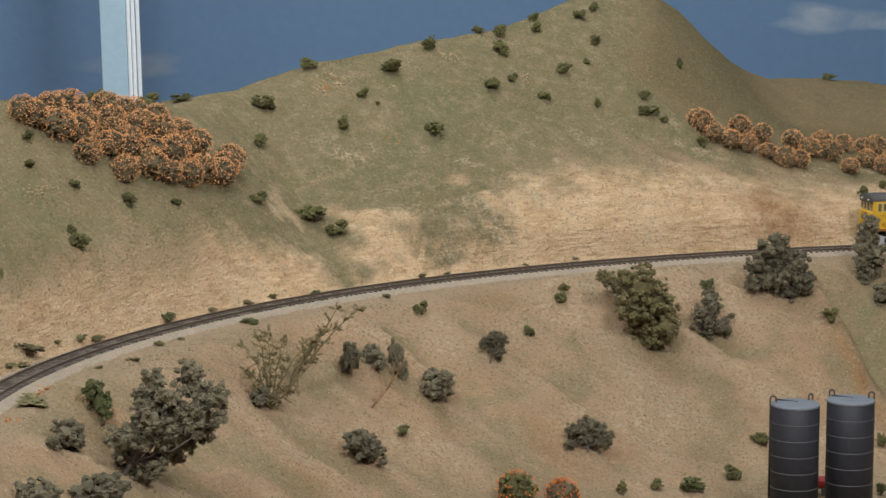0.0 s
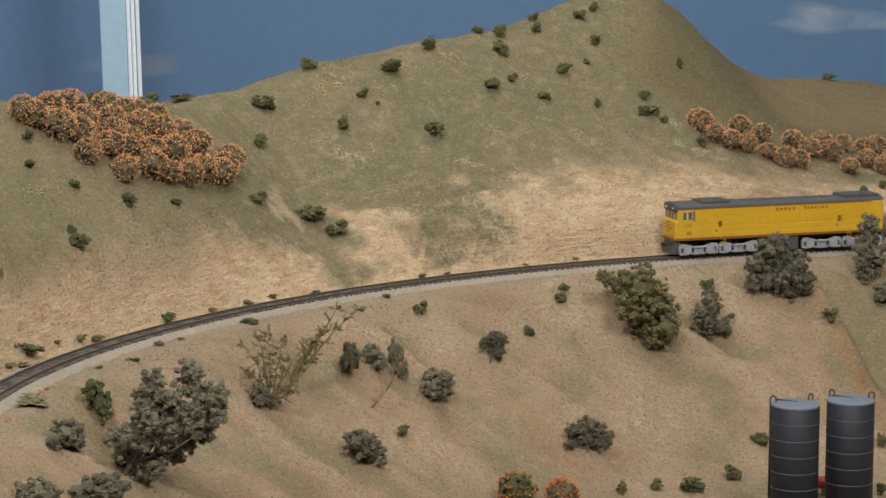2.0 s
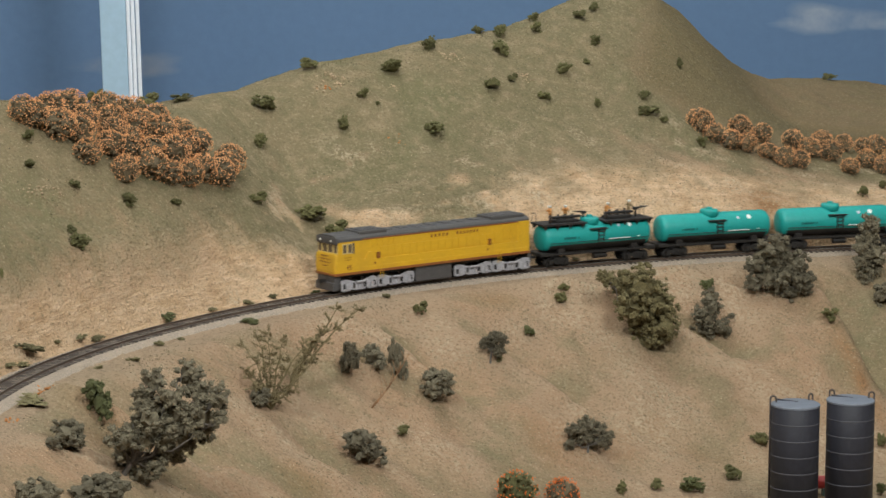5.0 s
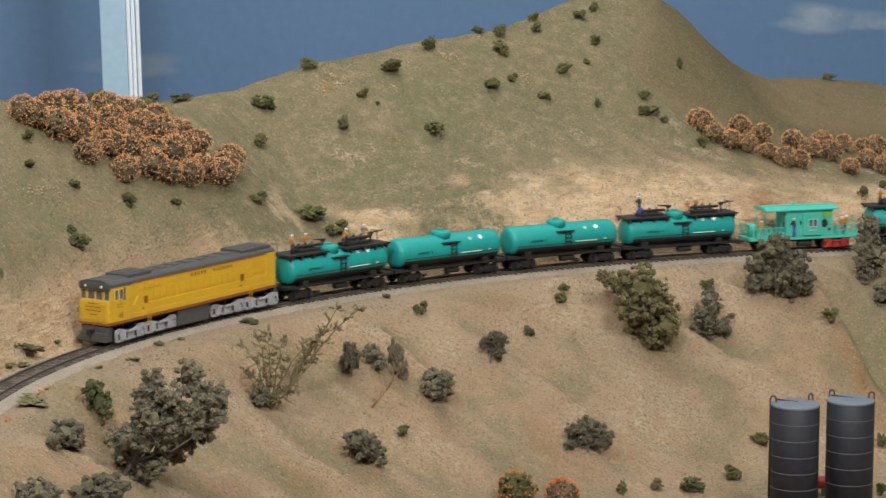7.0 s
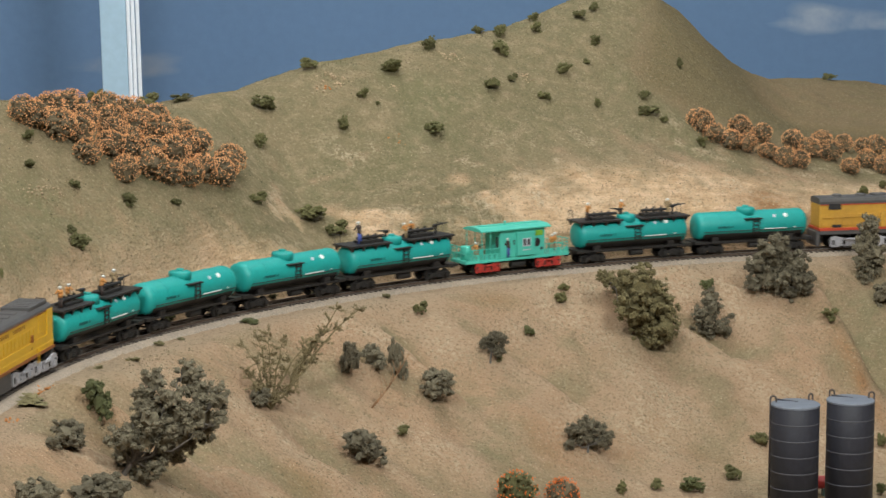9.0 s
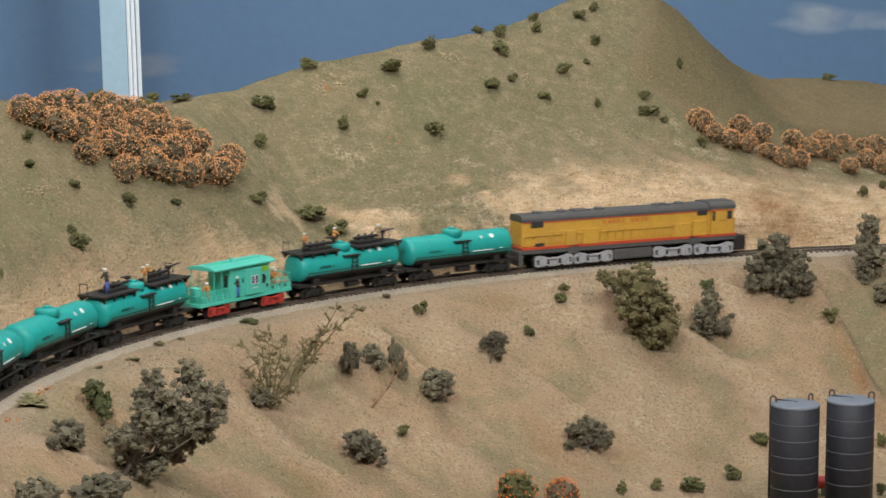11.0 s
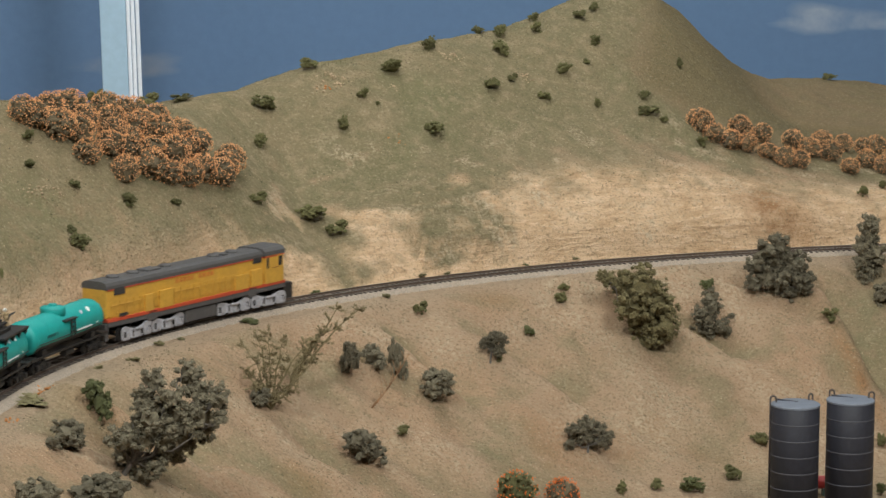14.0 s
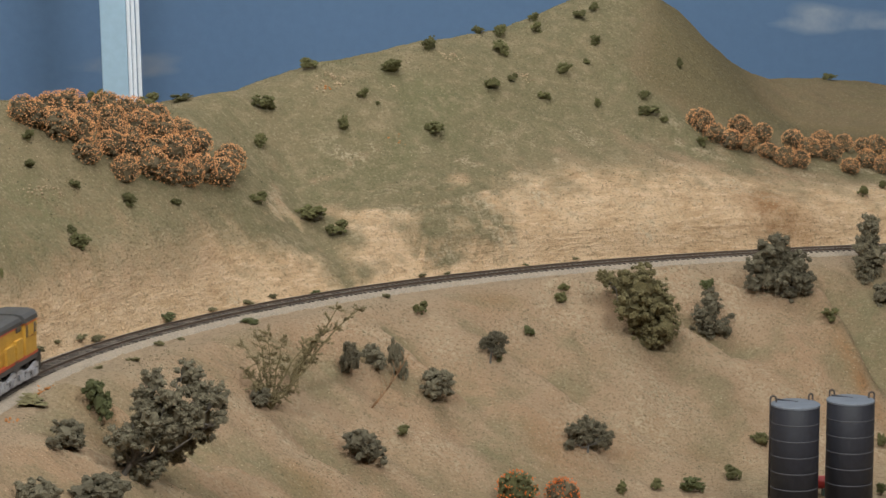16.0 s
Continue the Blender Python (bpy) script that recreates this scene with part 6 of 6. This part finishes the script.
    tube(bm, (-0.012, 0.009, 0.0065), (0.006, 0.009, 0.0065), 0.0032, 0.0032, 12)
    part("underframe", bm, BLACK, ob)
    ts = [truck(ob, x, TRUCK_RED, 0.0210, 0.0050, 0.0120, "bright red side frame") for x in (0.0400, -0.0430)]
    coupler(ob, 0.0705, 1), coupler(ob, -0.0705, -1)
    return ob, ts


def figure(torso, legs, label, seed, height=0.0205):
    """A toy figure as one plain shape: two legs, a body and a round top."""
    rnd = random.Random(seed)
    bm = bmesh.new()
    h = height

    def colour(fs_before, index):
        for f in list(bm.faces)[fs_before:]:
            f.material_index = index
    n = len(bm.faces)
    for k in (-1, 1):
        tube(bm, (0, k * 0.0012, 0), (0, k * 0.0010, h * 0.48), 0.0012, 0.0013, 8)
    colour(n, 0)
    n = len(bm.faces)
    stoop = rnd.uniform(0.0004, 0.0022)
    tube(bm, (0, 0, h * 0.46), (stoop * 0.4, 0, h * 0.66), 0.0019, 0.0022, 10)
    tube(bm, (stoop * 0.4, 0, h * 0.65), (stoop, 0, h * 0.84), 0.0022, 0.0017, 10)
    for k in (-1, 1):
        elbow = (stoop + rnd.uniform(0.0004, 0.0016), k * 0.0036, h * 0.66)
        tube(bm, (stoop, k * 0.0022, h * 0.81), elbow, 0.0009, 0.0008, 8)
        tube(bm, elbow, (elbow[0] + rnd.uniform(0.001, 0.003), k * 0.0026, h * rnd.uniform(0.54, 0.72)), 0.0008, 0.0007, 8)
    colour(n, 1)
    n = len(bm.faces)
    lathe(bm, [(0.0004, h * 0.83), (0.0013, h * 0.86), (0.0016, h * 0.92), (0.0019, h * 0.93), (0.0014, h * 0.98), (0.0004, h)], 12, "Z", (stoop * 1.2, 0, 0))
    colour(n, 2)
    ob = mesh_object("toy_figure", bm, [legs, torso, WHITE], None, "", True)
    return tagged(ob, label, "toy figure", "toy figures on the train")


LEAD, LEAD_TRUCKS = lead_locomotive()
REAR, REAR_TRUCKS = rear_locomotive()
DECKED = "teal tank car with black top deck and pumps"
PLAIN = "plain teal tank car with centre dome on black trucks"
FIRST = tank_car(True, DECKED)
SECOND = tank_car(False, PLAIN)
THIRD = tank_car(False, PLAIN)
FOURTH = tank_car(True, DECKED)
FIFTH = tank_car(True, DECKED)
SIXTH = tank_car(False, PLAIN)
CABOOSE = caboose()

# each vehicle: its parts, centre behind the reference point, pivot reach
CONSIST = [(LEAD, LEAD_TRUCKS, -0.009, 0.075), (*FIRST, -0.2280, 0.051), (*SECOND, -0.3810, 0.051), (*THIRD, -0.5330, 0.051), (*FOURTH, -0.6850, 0.051),
           (*CABOOSE, -0.8390, 0.047), (*FIFTH, -0.9930, 0.051), (*SIXTH, -1.1450, 0.051), (REAR, REAR_TRUCKS, -1.3675, 0.080)]


def proportion(vehicle, trucks, sx, sy, sz, lift):
    """Bring a vehicle's body to its true length, width, height and ride height; the trucks keep round wheels."""
    body = Matrix.Translation((0, 0, lift)) @ Matrix.Diagonal((sx, sy, sz, 1))
    low = Matrix.Diagonal((sx, sy, sz + lift * 50, 1))
    for o in vehicle.children_recursive:
        if o.type != "MESH":
            continue
        if o.name.startswith("number"):
            o.location = body @ o.location
        elif o.parent in trucks or o.parent.parent in trucks:
            o.data.transform(Matrix.Diagonal((1.06, sy, 1.08 + lift * 45, 1)))
        else:
            o.data.transform(low if o.name.startswith(("pilot", "fuel_tank", "coupler")) else body)
    for tr in trucks:
        tr.location.x *= sx


HIGH, TANK_HIGH = 1.13, 1.08
SIZES = [(0.93, 1.07, 1.12, 0.0030)] + [(1.0, 1.10, TANK_HIGH, 0)] * 4 + [(0.965, 1.08, HIGH, 0)] + [(1.0, 1.10, TANK_HIGH, 0)] * 2 + [(0.965, 1.07, 1.095, 0.0034)]
for (ob, trucks, _, _), size in zip(CONSIST, SIZES):
    proportion(ob, trucks, *size)

DECK = (TANK_Z + TANK_R + 0.0006) * TANK_HIGH
ORANGE_MAN = "tiny painted toy figure in an orange vest on the train"
DARK_MAN = "tiny painted toy figure in dark clothes on the train"
# toy figures: vehicle, place on it, colours, height
RIDERS = [(1, 0.0560, 0.004, DECK, FIG_ORANGE, FIG_DARK, ORANGE_MAN, 0.0200), (1, 0.0330, -0.003, DECK, FIG_ORANGE, FIG_TAN, ORANGE_MAN, 0.0185), (1, -0.0150, 0.004, DECK, FIG_ORANGE, FIG_DARK, ORANGE_MAN, 0.0190),
          (1, -0.0490, -0.003, DECK, FIG_TAN, FIG_TAN, DARK_MAN, 0.0190),
          (4, 0.0500, 0.004, DECK, FIG_DARK, FIG_BLUE, DARK_MAN, 0.0235), (4, -0.0130, 0.003, DECK, FIG_ORANGE, FIG_TAN, ORANGE_MAN, 0.0165), (4, -0.0260, -0.004, DECK, FIG_ORANGE, FIG_DARK, ORANGE_MAN, 0.0165),
          (6, 0.0540, 0.002, DECK, FIG_ORANGE, FIG_DARK, ORANGE_MAN, 0.0195), (6, 0.0090, -0.003, DECK + 0.0, FIG_ORANGE, FIG_DARK, ORANGE_MAN, 0.0200), (6, -0.0480, 0.003, DECK, FIG_TAN, FIG_TAN, DARK_MAN, 0.0185),
          (5, 0.0125, 0.0160, 0.0150 * HIGH, FIG_DARK, FIG_BLUE, DARK_MAN, 0.0215), (5, 0.0490, 0.0090, 0.0150 * HIGH, FIG_ORANGE, FIG_TAN, ORANGE_MAN, 0.0190), (5, -0.0500, 0.0080, 0.0150 * HIGH, FIG_ORANGE, FIG_TAN, ORANGE_MAN, 0.0200),
          (5, -0.0600, -0.0030, 0.0150 * HIGH, FIG_ORANGE, FIG_DARK, ORANGE_MAN, 0.0195)]
FIGURES = [figure(r[4], r[5], r[6], 700 + i, r[7]) for i, r in enumerate(RIDERS)]

# distance along the track of the leading locomotive, every half second
DISTANCE = (-0.1098, -0.0515, 0.0081, 0.0697, 0.1341, 0.2018, 0.2728, 0.3469, 0.4238, 0.5035, 0.5855, 0.6698, 0.7562, 0.8443, 0.9339, 1.0250, 1.1170,
            1.2099, 1.3034, 1.3972, 1.4915, 1.5866, 1.6828, 1.7803, 1.8794, 1.9801, 2.0817, 2.1833, 2.2839, 2.3833, 2.4843, 2.5902, 2.7045)


def travelled(t):
    return DISTANCE[int(round(t * 2))] + 0.013


def vehicle_pose(s, reach):
    """A rigid vehicle whose two pivots stand on the track."""
    ax, ay, _, _ = rail_point(s + reach)
    bx, by, _, _ = rail_point(s - reach)
    return pose((ax + bx) / 2, (ay + by) / 2, 0, 0, 0, math.degrees(math.atan2(ay - by, ax - bx)))


def motions():
    times = [k * 0.5 for k in range(33)]
    poses = {}
    for i, (ob, trucks, back, reach) in enumerate(CONSIST):
        rows = [(t, vehicle_pose(travelled(t) + back, reach)) for t in times]
        poses[i] = rows
        walk(ob, rows)
        for tr in trucks:
            x = tr.location.x
            turns = []
            for t, m in rows:
                px, py, tx, ty = rail_point(travelled(t) + back + x)
                local = m.inverted() @ Vector((px, py, 0))
                heading = m.to_3x3().inverted() @ Vector((tx, ty, 0))
                turns.append((t, pose(x, local.y, 0, 0, 0, math.degrees(math.atan2(heading.y, heading.x)))))
            walk(tr, turns)
    for i, (r, ob) in enumerate(zip(RIDERS, FIGURES)):
        walk(ob, [(t, m @ pose(r[1], r[2], r[3], 0, 0, (i * 67) % 360)) for t, m in poses[r[0]]])


motions()
